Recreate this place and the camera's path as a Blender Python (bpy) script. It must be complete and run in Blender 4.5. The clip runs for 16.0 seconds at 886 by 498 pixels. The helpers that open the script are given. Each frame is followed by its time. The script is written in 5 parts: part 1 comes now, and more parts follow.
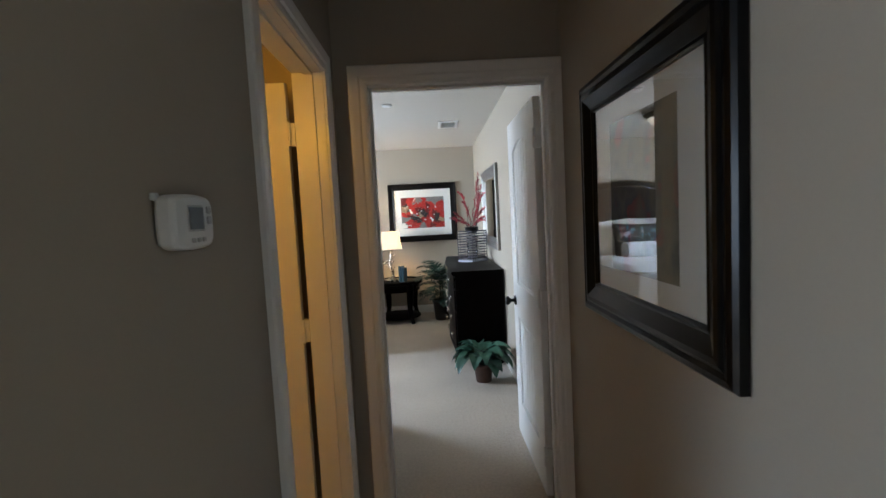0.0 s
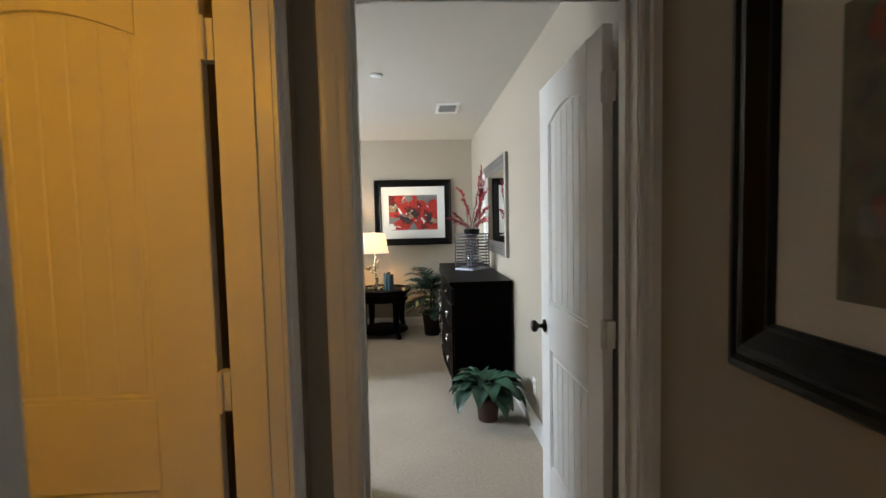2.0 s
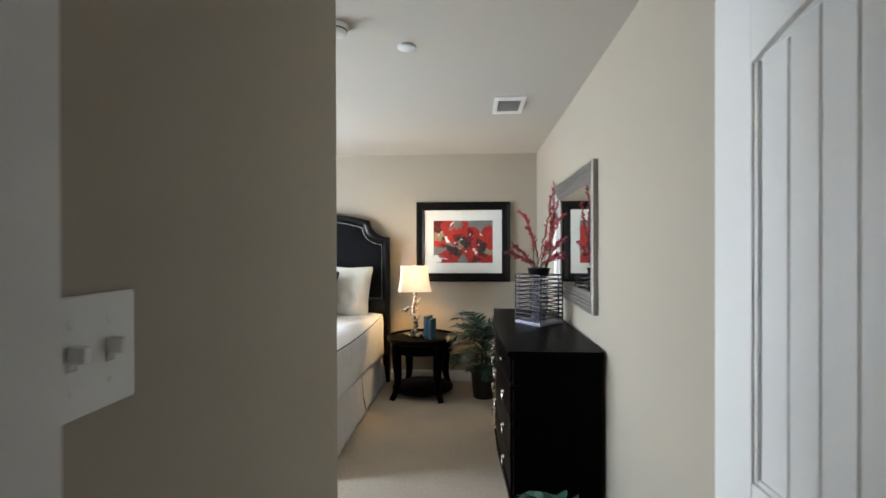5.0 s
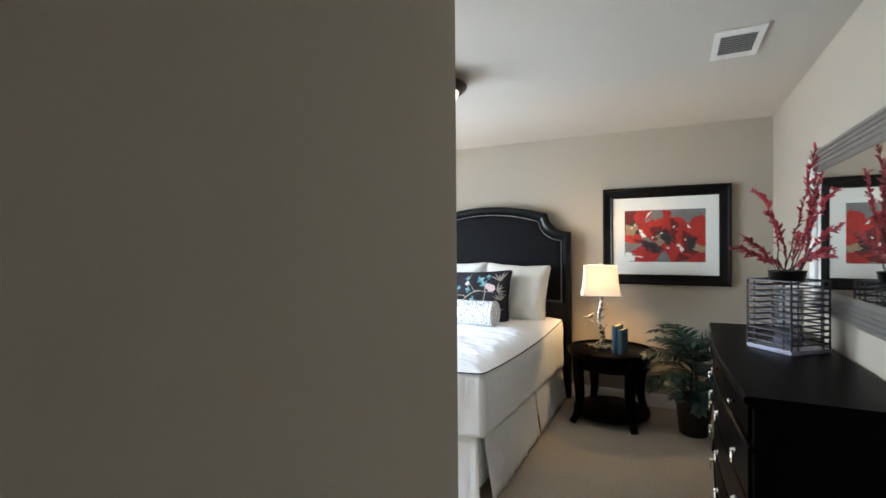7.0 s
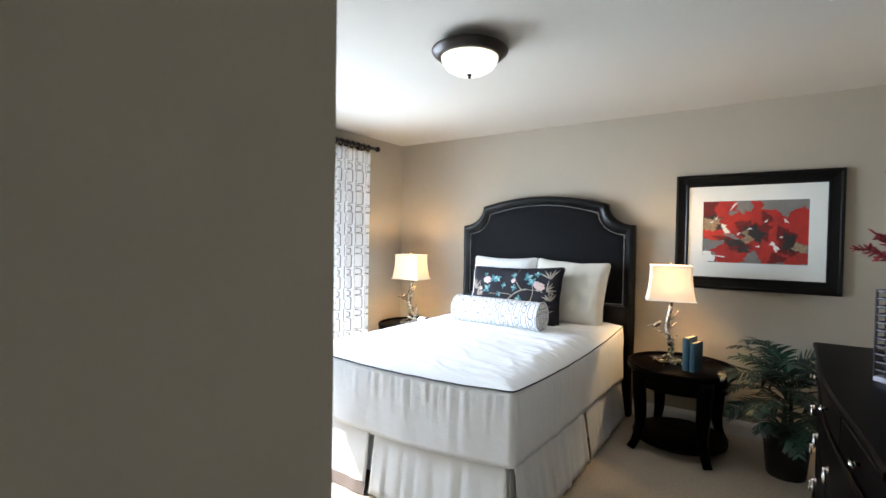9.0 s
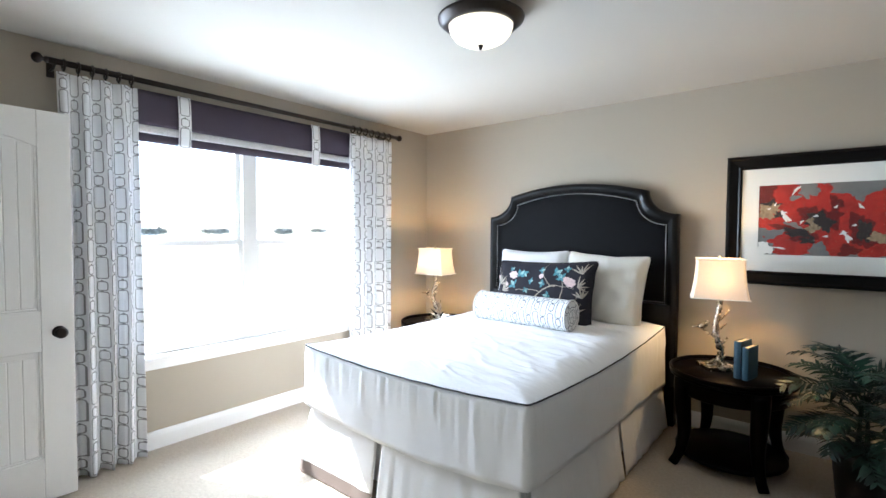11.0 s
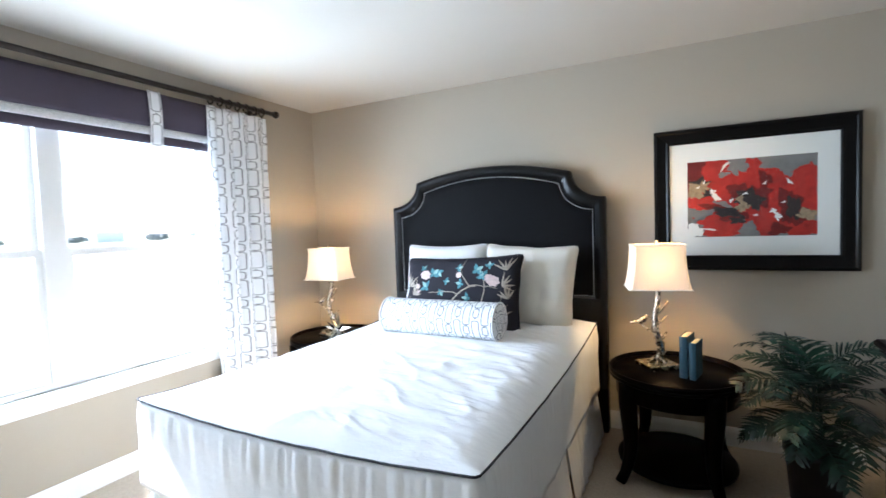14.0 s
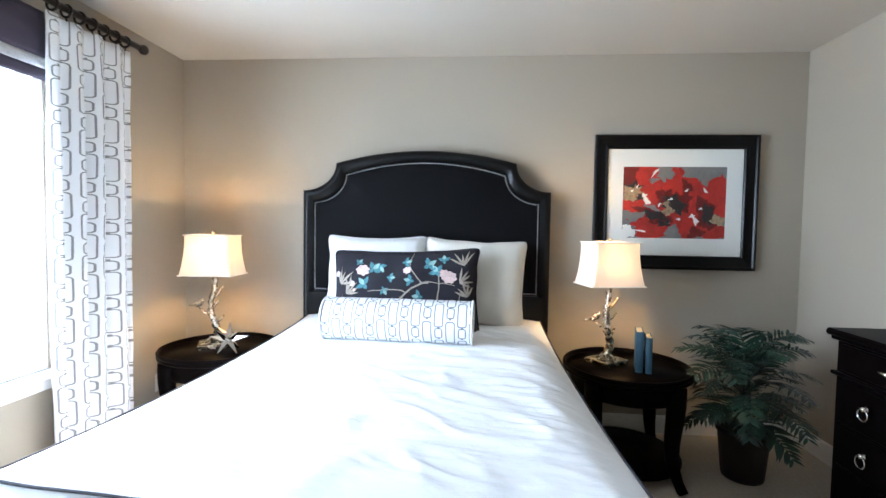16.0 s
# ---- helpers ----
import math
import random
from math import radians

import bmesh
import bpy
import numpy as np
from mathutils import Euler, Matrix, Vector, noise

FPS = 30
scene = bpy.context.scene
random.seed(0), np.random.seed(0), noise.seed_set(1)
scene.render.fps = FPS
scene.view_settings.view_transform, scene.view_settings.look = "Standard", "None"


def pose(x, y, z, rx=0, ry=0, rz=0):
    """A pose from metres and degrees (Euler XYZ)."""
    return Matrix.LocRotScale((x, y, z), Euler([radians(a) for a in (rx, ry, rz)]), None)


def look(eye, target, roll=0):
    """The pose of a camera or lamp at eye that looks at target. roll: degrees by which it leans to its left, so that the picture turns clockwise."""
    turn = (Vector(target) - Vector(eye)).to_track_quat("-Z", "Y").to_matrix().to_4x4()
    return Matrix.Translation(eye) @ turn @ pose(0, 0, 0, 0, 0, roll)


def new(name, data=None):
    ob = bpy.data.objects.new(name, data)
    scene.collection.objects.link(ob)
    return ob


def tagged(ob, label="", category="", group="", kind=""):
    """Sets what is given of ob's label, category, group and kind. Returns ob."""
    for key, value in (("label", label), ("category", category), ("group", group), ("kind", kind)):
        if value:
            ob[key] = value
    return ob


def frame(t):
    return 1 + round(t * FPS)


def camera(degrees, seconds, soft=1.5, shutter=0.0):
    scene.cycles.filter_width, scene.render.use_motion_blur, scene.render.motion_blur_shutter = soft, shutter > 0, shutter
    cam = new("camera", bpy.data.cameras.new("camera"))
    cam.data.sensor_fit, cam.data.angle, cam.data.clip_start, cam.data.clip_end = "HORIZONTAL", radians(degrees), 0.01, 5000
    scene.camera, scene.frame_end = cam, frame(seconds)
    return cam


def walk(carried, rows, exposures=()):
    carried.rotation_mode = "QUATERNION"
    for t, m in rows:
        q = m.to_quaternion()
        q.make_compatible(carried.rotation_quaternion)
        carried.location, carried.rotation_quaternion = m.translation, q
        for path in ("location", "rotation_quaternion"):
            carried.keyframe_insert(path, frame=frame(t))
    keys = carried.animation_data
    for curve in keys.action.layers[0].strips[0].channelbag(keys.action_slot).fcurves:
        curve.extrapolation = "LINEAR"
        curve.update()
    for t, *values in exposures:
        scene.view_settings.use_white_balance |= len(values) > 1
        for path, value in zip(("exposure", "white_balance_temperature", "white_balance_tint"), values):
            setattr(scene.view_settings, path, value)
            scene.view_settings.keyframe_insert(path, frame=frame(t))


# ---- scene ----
cam = camera(87.4, 16.0, shutter=0.4)
PATH = [
    (0, (0.194, 0.005, 1.461), (0.233, 1.999, 1.318), -3.0),
    (0.5, (0.164, 0.197, 1.464), (0.225, 2.191, 1.312), -2.3),
    (1, (0.158, 0.39, 1.45), (0.245, 2.383, 1.308), -2.3),
    (1.5, (0.131, 0.593, 1.428), (0.255, 2.583, 1.276), -1.7),
    (2, (0.11, 0.802, 1.402), (0.217, 2.796, 1.282), -1.3),
    (2.5, (0.087, 1.006, 1.407), (0.198, 3.0, 1.298), -1.5),
    (3, (0.075, 1.249, 1.419), (0.134, 3.246, 1.324), -1.5),
    (3.2, (0.086, 1.345, 1.423), (0.14, 3.343, 1.34), -1.4),
    (5.3, (0.174, 2.045, 1.483), (-0.046, 4.033, 1.475), 0.3),
    (5.5, (0.164, 2.107, 1.49), (-0.126, 4.086, 1.468), 0.6),
    (6, (0.147, 2.232, 1.467), (-0.339, 4.172, 1.439), 0.9),
    (6.5, (0.126, 2.361, 1.461), (-0.596, 4.226, 1.434), 0.2),
    (7, (0.128, 2.486, 1.451), (-0.761, 4.278, 1.437), -0.4),
    (7.5, (0.117, 2.621, 1.428), (-0.849, 4.373, 1.422), -0.2),
    (8, (0.115, 2.723, 1.434), (-0.92, 4.433, 1.406), 0.2),
    (8.5, (0.101, 2.831, 1.431), (-0.986, 4.509, 1.388), 0.8),
    (9, (0.097, 2.933, 1.441), (-1.03, 4.585, 1.396), 0.9),
    (9.5, (0.097, 3.034, 1.436), (-1.089, 4.644, 1.395), 0.4),
    (9.7, (0.087, 3.076, 1.439), (-1.129, 4.663, 1.393), 0.3),
    (11.8, (0.067, 3.322, 1.418), (-1.202, 4.865, 1.34), 0.3),
    (12, (0.047, 3.358, 1.412), (-1.203, 4.917, 1.334), 0.2),
    (12.5, (-0.044, 3.45, 1.414), (-1.261, 5.035, 1.34), 0.3),
    (13, (-0.134, 3.554, 1.413), (-1.344, 5.144, 1.342), -0.5),
    (13.5, (-0.219, 3.671, 1.416), (-1.314, 5.343, 1.343), -1.4),
    (14, (-0.33, 3.745, 1.415), (-1.23, 5.528, 1.318), -2.0),
    (14.5, (-0.503, 3.806, 1.395), (-1.191, 5.68, 1.274), -1.3),
    (15, (-0.718, 3.851, 1.379), (-1.249, 5.775, 1.25), -0.4),
    (15.5, (-0.958, 3.881, 1.342), (-1.3, 5.849, 1.234), 0.8),
    (16, (-1.19, 3.897, 1.334), (-1.349, 5.888, 1.246), 0.9),
]
walk(cam, [(t, look(eye, target, roll)) for t, eye, target, roll in PATH],
     [(0.0, 2.52, 5550, 10), (0.5, 2.44, 5850, 10), (1.5, 2.46, 6150, 10), (3.0, 2.5, 6150, 10), (5.5, 2.38, 5950, 10), (9.0, 2.17, 5800, 10), (12.0, 2.18, 5550, 10), (16.0, 2.18, 5450, 10)])

# ---- daylight, sun, lamps ----
world = bpy.data.worlds.new("sky")
scene.world = world
world.use_nodes = True
wn = world.node_tree.nodes
sky = wn.new("ShaderNodeTexSky")
sky.sky_type, sky.sun_disc = "NISHITA", False
sky.sun_elevation, sky.sun_rotation = radians(50), radians(-105)
world.node_tree.links.new(sky.outputs["Color"], wn["Background"].inputs["Color"])
wn["Background"].inputs["Strength"].default_value = 0.15


def lamp(name, kind, m, energy, color, **settings):
    data = bpy.data.lights.new(name, kind)
    data.energy, data.color = energy, color
    if "size" in settings:
        data.shape, data.size, data.size_y = "RECTANGLE", settings["size"], settings["size_y"]
    if "radius" in settings:
        data.shadow_soft_size = settings["radius"]
    if "angle" in settings:
        data.angle = settings["angle"]
    ob = new(name, data)
    ob.matrix_world = m
    return ob


lamp("sun", "SUN", look((-6, 3.6, 8), (0, 5.2, 0.9)), 4.6, (1.0, 0.95, 0.88), angle=radians(0.53))
lamp("window_daylight", "AREA", look((-3.46, 5.0, 1.36), (0, 5.0, 0.85)), 44, (0.83, 0.92, 1.0), size=1.75, size_y=1.45)
lamp("living_room_daylight", "AREA", look((-3.46, -1.85, 1.4), (0, -0.6, 1.2)), 11.5, (0.72, 0.85, 1.0), size=1.1, size_y=1.4)
lamp("bathroom_lamp", "POINT", pose(-0.455, 0.60, 2.0), 3.1, (1.0, 0.455, 0.035), radius=0.10)

# ---- materials ----


class Nodes:
    """Short forms for building a node tree."""

    def __init__(self, name):
        self.mat = bpy.data.materials.new(name)
        self.mat.use_nodes = True
        self.tree = self.mat.node_tree
        self.bsdf = self.tree.nodes["Principled BSDF"]
        self.out = self.tree.nodes["Material Output"]

    def add(self, kind):
        return self.tree.nodes.new(kind)

    def link(self, a, b):
        self.tree.links.new(a, b)

    def math(self, op, a, b=None, c=None):
        node = self.add("ShaderNodeMath")
        node.operation = op
        for i, v in enumerate((a, b, c)):
            if v is None:
                continue
            if isinstance(v, (int, float)):
                node.inputs[i].default_value = v
            else:
                self.link(v, node.inputs[i])
        return node.outputs[0]

    def noise(self, scale, detail=4.0, coord="Object", stretch=None):
        tc = self.add("ShaderNodeTexCoord")
        src = tc.outputs[coord]
        if stretch:
            mp = self.add("ShaderNodeMapping")
            mp.inputs["Scale"].default_value = stretch
            self.link(src, mp.inputs["Vector"])
            src = mp.outputs["Vector"]
        n = self.add("ShaderNodeTexNoise")
        n.inputs["Scale"].default_value, n.inputs["Detail"].default_value = scale, detail
        self.link(src, n.inputs["Vector"])
        return n.outputs["Fac"]

    def ramp(self, fac, stops):
        r = self.add("ShaderNodeValToRGB")
        e = r.color_ramp.elements
        while len(e) < len(stops):
            e.new(0.5)
        for el, (p, c) in zip(e, stops):
            el.position, el.color = p, (*c, 1)
        self.link(fac, r.inputs["Fac"])
        return r.outputs["Color"]

    def mix(self, fac, a, b):
        m = self.add("ShaderNodeMix")
        m.data_type = "RGBA"
        for sock, v in ((m.inputs[0], fac), (m.inputs[6], a), (m.inputs[7], b)):
            if isinstance(v, tuple):
                sock.default_value = (*v, 1)
            elif isinstance(v, (int, float)):
                sock.default_value = v
            else:
                self.link(v, sock)
        return m.outputs[2]

    def bump(self, height, strength, distance=0.002):
        b = self.add("ShaderNodeBump")
        b.inputs["Strength"].default_value, b.inputs["Distance"].default_value = strength, distance
        self.link(height, b.inputs["Height"])
        self.link(b.outputs["Normal"], self.bsdf.inputs["Normal"])


def paint(name, color, rough=0.5, metal=0.0, vary=0.08, big=1.2, fine=90.0, relief=0.15, depth=0.001, stretch=None, coat=0.0, sheen=0.0, spec=0.5):
    """A surface of one colour with variation at two scales, uneven gloss and fine relief."""
    n = Nodes(name)
    lo = tuple(c * (1 - vary) for c in color)
    hi = tuple(min(1, c * (1 + vary)) for c in color)
    a, b = n.noise(big, 3, stretch=stretch), n.noise(fine, 3, stretch=stretch)
    both = n.math("ADD", n.math("MULTIPLY", a, 0.6), n.math("MULTIPLY", b, 0.4))
    n.link(n.ramp(both, [(0.3, lo), (0.7, hi)]), n.bsdf.inputs["Base Color"])
    n.link(n.math("MULTIPLY_ADD", a, 0.2 * rough, rough * 0.9), n.bsdf.inputs["Roughness"])
    n.bsdf.inputs["Metallic"].default_value = metal
    n.bsdf.inputs["Coat Weight"].default_value = coat
    n.bsdf.inputs["Sheen Weight"].default_value = sheen
    n.bsdf.inputs["Specular IOR Level"].default_value = spec
    if relief:
        n.bump(b, relief, depth)
    return n.mat


def printed_links(name, cloth, line, col=0.085, period=0.29, translucent=0.0, wide=0.0026):
    """Cloth printed with chains of long and short rounded links, by UV in metres."""
    n = Nodes(name)
    uv = n.add("ShaderNodeUVMap")
    uv.uv_map = "UVMap"
    xyz = n.add("ShaderNodeSeparateXYZ")
    n.link(uv.outputs["UV"], xyz.inputs[0])
    u = n.math("DIVIDE", xyz.outputs[0], col)
    cell = n.math("FLOOR", u)
    px = n.math("MULTIPLY", n.math("SUBTRACT", n.math("SUBTRACT", u, cell), 0.5), col)
    odd = n.math("MODULO", n.math("ABSOLUTE", cell), 2.0)
    v = n.math("ADD", n.math("DIVIDE", xyz.outputs[1], period), n.math("MULTIPLY", odd, 0.5))
    py = n.math("MULTIPLY", n.math("SUBTRACT", n.math("FRACT", v), 0.5), period)

    def link_shape(cy, hw, hh, r):
        qx = n.math("MAXIMUM", n.math("SUBTRACT", n.math("ABSOLUTE", px), hw - r), 0.0)
        qy = n.math("MAXIMUM", n.math("SUBTRACT", n.math("ABSOLUTE", n.math("SUBTRACT", py, cy)), hh - r), 0.0)
        d = n.math("SUBTRACT", n.math("SQRT", n.math("ADD", n.math("MULTIPLY", qx, qx), n.math("MULTIPLY", qy, qy))), r)
        return n.math("LESS_THAN", n.math("ABSOLUTE", d), wide)

    s = period / 0.24
    big = link_shape(-0.035 * s, 0.36 * col, 0.073 * s, 0.19 * col)
    small = link_shape(0.079 * s, 0.30 * col, 0.030 * s, 0.18 * col)
    joint = n.math("MULTIPLY", n.math("LESS_THAN", n.math("ABSOLUTE", px), 0.006 * s),
                   n.math("LESS_THAN", n.math("ABSOLUTE", n.math("SUBTRACT", n.math("ABSOLUTE", n.math("SUBTRACT", py, 0.079 * s)), 0.036 * s)), 0.005 * s))
    mark = n.math("MAXIMUM", n.math("MAXIMUM", big, small), joint)
    weave = n.noise(400, 2)
    tone = n.mix(n.math("MULTIPLY", weave, 0.15), cloth, tuple(c * 0.85 for c in cloth))
    color = n.mix(mark, tone, line)
    n.link(color, n.bsdf.inputs["Base Color"])
    n.bsdf.inputs["Roughness"].default_value = 0.85
    n.bump(weave, 0.15, 0.0006)
    if translucent:
        tr = n.add("ShaderNodeBsdfTranslucent")
        n.link(color, tr.inputs["Color"])
        ms = n.add("ShaderNodeMixShader")
        ms.inputs[0].default_value = translucent
        n.link(n.bsdf.outputs[0], ms.inputs[1])
        n.link(tr.outputs[0], ms.inputs[2])
        n.link(ms.outputs[0], n.out.inputs["Surface"])
    return n.mat


def creased_cloth(name, color, crease=0.5):
    """Woven cotton with soft creases, fine wrinkles and a weave."""
    n = Nodes(name)
    a, b, c = n.noise(2.5, 3), n.noise(7, 4, stretch=(1.6, 1, 1)), n.noise(22, 4, stretch=(1, 2.2, 1))
    w = n.noise(450, 2)
    lo, hi = tuple(x * 0.965 for x in color), tuple(min(1, x * 1.02) for x in color)
    n.link(n.ramp(n.math("ADD", n.math("MULTIPLY", a, 0.6), n.math("MULTIPLY", w, 0.4)), [(0.3, lo), (0.7, hi)]), n.bsdf.inputs["Base Color"])
    n.bsdf.inputs["Roughness"].default_value = 0.88
    n.bsdf.inputs["Specular IOR Level"].default_value = 0.18
    n.bsdf.inputs["Sheen Weight"].default_value = 0.1
    h = n.math("ADD", n.math("MULTIPLY", b, 0.75), n.math("ADD", n.math("MULTIPLY", c, 0.5), n.math("MULTIPLY", w, 0.03)))
    n.bump(h, crease, 0.02)
    return n.mat


def carpet_material():
    n = Nodes("beige_carpet")
    a, b, c = n.noise(2.2, 3), n.noise(60, 4), n.noise(330, 3)
    base = n.ramp(n.math("ADD", n.math("MULTIPLY", a, 0.35), n.math("MULTIPLY", b, 0.65)), [(0.32, (0.47, 0.39, 0.295)), (0.68, (0.66, 0.57, 0.45))])
    n.link(n.mix(n.math("MULTIPLY", c, 0.35), base, (0.36, 0.295, 0.22)), n.bsdf.inputs["Base Color"])
    n.bsdf.inputs["Roughness"].default_value = 0.95
    n.bsdf.inputs["Sheen Weight"].default_value = 0.25
    n.bsdf.inputs["Specular IOR Level"].default_value = 0.1
    n.bump(n.math("ADD", n.math("MULTIPLY", b, 0.5), c), 0.6, 0.006)
    return n.mat


def glass_material(name, tint=(1, 1, 1), base=0.05, power=2.3):
    n = Nodes(name)
    tr, gl, lw = n.add("ShaderNodeBsdfTransparent"), n.add("ShaderNodeBsdfGlossy"), n.add("ShaderNodeLayerWeight")
    tr.inputs["Color"].default_value = (*tint, 1)
    gl.inputs["Roughness"].default_value = 0.02
    lw.inputs["Blend"].default_value = 0.5
    fac = n.math("MULTIPLY_ADD", n.math("POWER", lw.outputs["Facing"], power), 0.95 - base, base)
    ms = n.add("ShaderNodeMixShader")
    n.link(fac, ms.inputs[0])
    n.link(tr.outputs[0], ms.inputs[1])
    n.link(gl.outputs[0], ms.inputs[2])
    n.link(ms.outputs[0], n.out.inputs["Surface"])
    return n.mat


def shade_material():
    n = Nodes("lampshade_linen")
    weave = n.noise(260, 2, stretch=(1, 1, 0.25))
    col = n.mix(n.math("MULTIPLY", weave, 0.3), (0.86, 0.75, 0.63), (0.70, 0.57, 0.44))
    n.link(col, n.bsdf.inputs["Base Color"])
    n.bsdf.inputs["Roughness"].default_value = 0.9
    tr = n.add("ShaderNodeBsdfTranslucent")
    n.link(col, tr.inputs["Color"])
    ms = n.add("ShaderNodeMixShader")
    ms.inputs[0].default_value = 0.075
    n.link(n.bsdf.outputs[0], ms.inputs[1])
    n.link(tr.outputs[0], ms.inputs[2])
    n.link(ms.outputs[0], n.out.inputs["Surface"])
    n.bump(weave, 0.2, 0.0008)
    return n.mat


def glow(name, color, strength):
    n = Nodes(name)
    n.bsdf.inputs["Base Color"].default_value = (0.9, 0.87, 0.8, 1)
    n.bsdf.inputs["Roughness"].default_value = 0.3
    n.bsdf.inputs["Emission Color"].default_value = (*color, 1)
    n.bsdf.inputs["Emission Strength"].default_value = strength
    return n.mat


def murky_art():
    n = Nodes("abstract_print")
    a, b, g = n.noise(7, 4), n.noise(16, 6, stretch=(1, 1, 0.4)), n.noise(5, 3, stretch=(2, 2, 0.35))
    c = n.ramp(a, [(0.34, (0.05, 0.05, 0.04)), (0.47, (0.20, 0.18, 0.10)), (0.55, (0.11, 0.10, 0.075)), (0.60, (0.34, 0.05, 0.025)), (0.68, (0.16, 0.06, 0.03))])
    gold = n.mix(n.ramp(g, [(0.48, (0.0, 0.0, 0.0)), (0.62, (0.8, 0.8, 0.8))]), c, (0.27, 0.20, 0.075))
    n.link(n.mix(n.math("MULTIPLY", b, 0.5), gold, (0.06, 0.06, 0.05)), n.bsdf.inputs["Base Color"])
    n.bsdf.inputs["Roughness"].default_value = 0.7
    return n.mat


def leaf_material(name, lo, hi):
    n = Nodes(name)
    info = n.add("ShaderNodeObjectInfo")
    geo = n.add("ShaderNodeNewGeometry")
    f = n.math("ADD", n.math("MULTIPLY", info.outputs["Random"], 0.4), n.math("ADD", n.math("MULTIPLY", geo.outputs["Random Per Island"], 0.3), n.math("MULTIPLY", n.noise(18, 3), 0.35)))
    n.link(n.ramp(f, [(0.2, lo), (0.85, hi)]), n.bsdf.inputs["Base Color"])
    n.bsdf.inputs["Roughness"].default_value = 0.42
    n.bump(n.noise(60, 2), 0.2, 0.001)
    return n.mat


WALL = paint("greige_wall_paint", (0.398, 0.350, 0.278), 0.75, vary=0.025, big=0.8, fine=160, relief=0.12, depth=0.0012, spec=0.3)
CEIL = paint("ceiling_paint", (0.53, 0.50, 0.445), 0.85, vary=0.02, big=0.7, fine=140, relief=0.18, depth=0.0015, spec=0.2)
TRIM = paint("white_trim_paint", (0.80, 0.785, 0.75), 0.3, vary=0.025, big=3, fine=25, relief=0.02, depth=0.0006)
DOORW = paint("white_door_paint", (0.80, 0.785, 0.75), 0.36, vary=0.02, big=2, fine=160, relief=0.04, stretch=(1, 1, 0.4))
CARPET = carpet_material()
WOOD = paint("espresso_wood", (0.0026, 0.0017, 0.0016), 0.34, vary=0.35, big=4, fine=40, relief=0.06, stretch=(1, 1, 0.2), spec=0.025)
BLACKF = paint("black_frame_lacquer", (0.0026, 0.0022, 0.0021), 0.3, vary=0.4, big=6, fine=60, relief=0.06, coat=0.03, spec=0.22)
LEATHER = paint("black_leather", (0.0034, 0.0032, 0.0038), 0.6, vary=0.3, big=5, fine=220, relief=0.35, depth=0.0008, spec=0.1)
LINEN = creased_cloth("white_coverlet", (0.87, 0.865, 0.855), 0.27)
SKIRT = creased_cloth("white_bed_skirt", (0.86, 0.85, 0.83), 0.3)
HEM = paint("taupe_hem", (0.17, 0.135, 0.115), 0.8, vary=0.1, fine=300)
PIPING = paint("charcoal_piping", (0.025, 0.024, 0.03), 0.7, fine=500)
CREAM = creased_cloth("cream_pillow_cotton", (0.80, 0.765, 0.68), 0.28)
WHITEP = creased_cloth("white_pillow_cotton", (0.82, 0.82, 0.81), 0.28)
INK = paint("dark_print_cotton", (0.022, 0.020, 0.026), 0.8, vary=0.15, big=8, fine=400, relief=0.25, spec=0.2)
TEAL = paint("teal_print", (0.07, 0.20, 0.23), 0.85, vary=0.25, big=30)
BLUSH = paint("blush_print", (0.62, 0.47, 0.44), 0.85, vary=0.25, big=40)
MINT = paint("mint_print", (0.25, 0.40, 0.38), 0.85, vary=0.25, big=40)
TAUPE = paint("taupe_print", (0.36, 0.31, 0.25), 0.85, vary=0.25, big=40)
LINKS = printed_links("link_print_cloth", (0.88, 0.88, 0.885), (0.28, 0.275, 0.27), col=0.074, period=0.205, translucent=0.14, wide=0.0027)
LINKSB = printed_links("link_print_bolster", (0.80, 0.80, 0.80), (0.17, 0.18, 0.21), col=0.056, period=0.21, wide=0.0027)
AUBERGINE = paint("aubergine_shade_cloth", (0.055, 0.042, 0.062), 0.8, vary=0.12, big=3, fine=350, relief=0.3)
BAND = paint("grey_woven_band", (0.55, 0.54, 0.53), 0.8, vary=0.35, big=160, fine=420, relief=0.4)
BRONZE = paint("oil_rubbed_bronze", (0.022, 0.016, 0.013), 0.35, metal=0.6, vary=0.3, big=9, fine=90)
SILVER = paint("silver_leaf", (0.27, 0.255, 0.235), 0.5, metal=0.85, vary=0.15, big=7, fine=55, relief=0.15)
CHAMPAGNE = paint("champagne_silver", (0.50, 0.45, 0.36), 0.27, metal=1.0, vary=0.35, big=30, fine=140, relief=0.4, depth=0.003)
NICKEL = paint("satin_nickel_nails", (0.72, 0.71, 0.68), 0.45, metal=0.5, vary=0.1, relief=0)
CHROME = paint("polished_nickel", (0.75, 0.74, 0.72), 0.12, metal=1.0, vary=0.04, relief=0)
PLASTIC = paint("white_plastic", (0.78, 0.78, 0.76), 0.4, vary=0.02, big=5, relief=0.03)
DARKP = paint("grey_display", (0.10, 0.11, 0.11), 0.15, vary=0.05)
VENT_SHADE = paint("vent_shade_black", (0.02, 0.02, 0.02), 0.9)
MIRROR = paint("mirror_silvering", (0.92, 0.93, 0.92), 0.01, metal=1.0, vary=0.0, relief=0)
MIRROR.node_tree.nodes["Principled BSDF"].inputs["Roughness"].default_value = 0.01
for l in list(MIRROR.node_tree.links):
    if l.to_socket.name == "Roughness":
        MIRROR.node_tree.links.remove(l)
PANE = glass_material("window_glass")
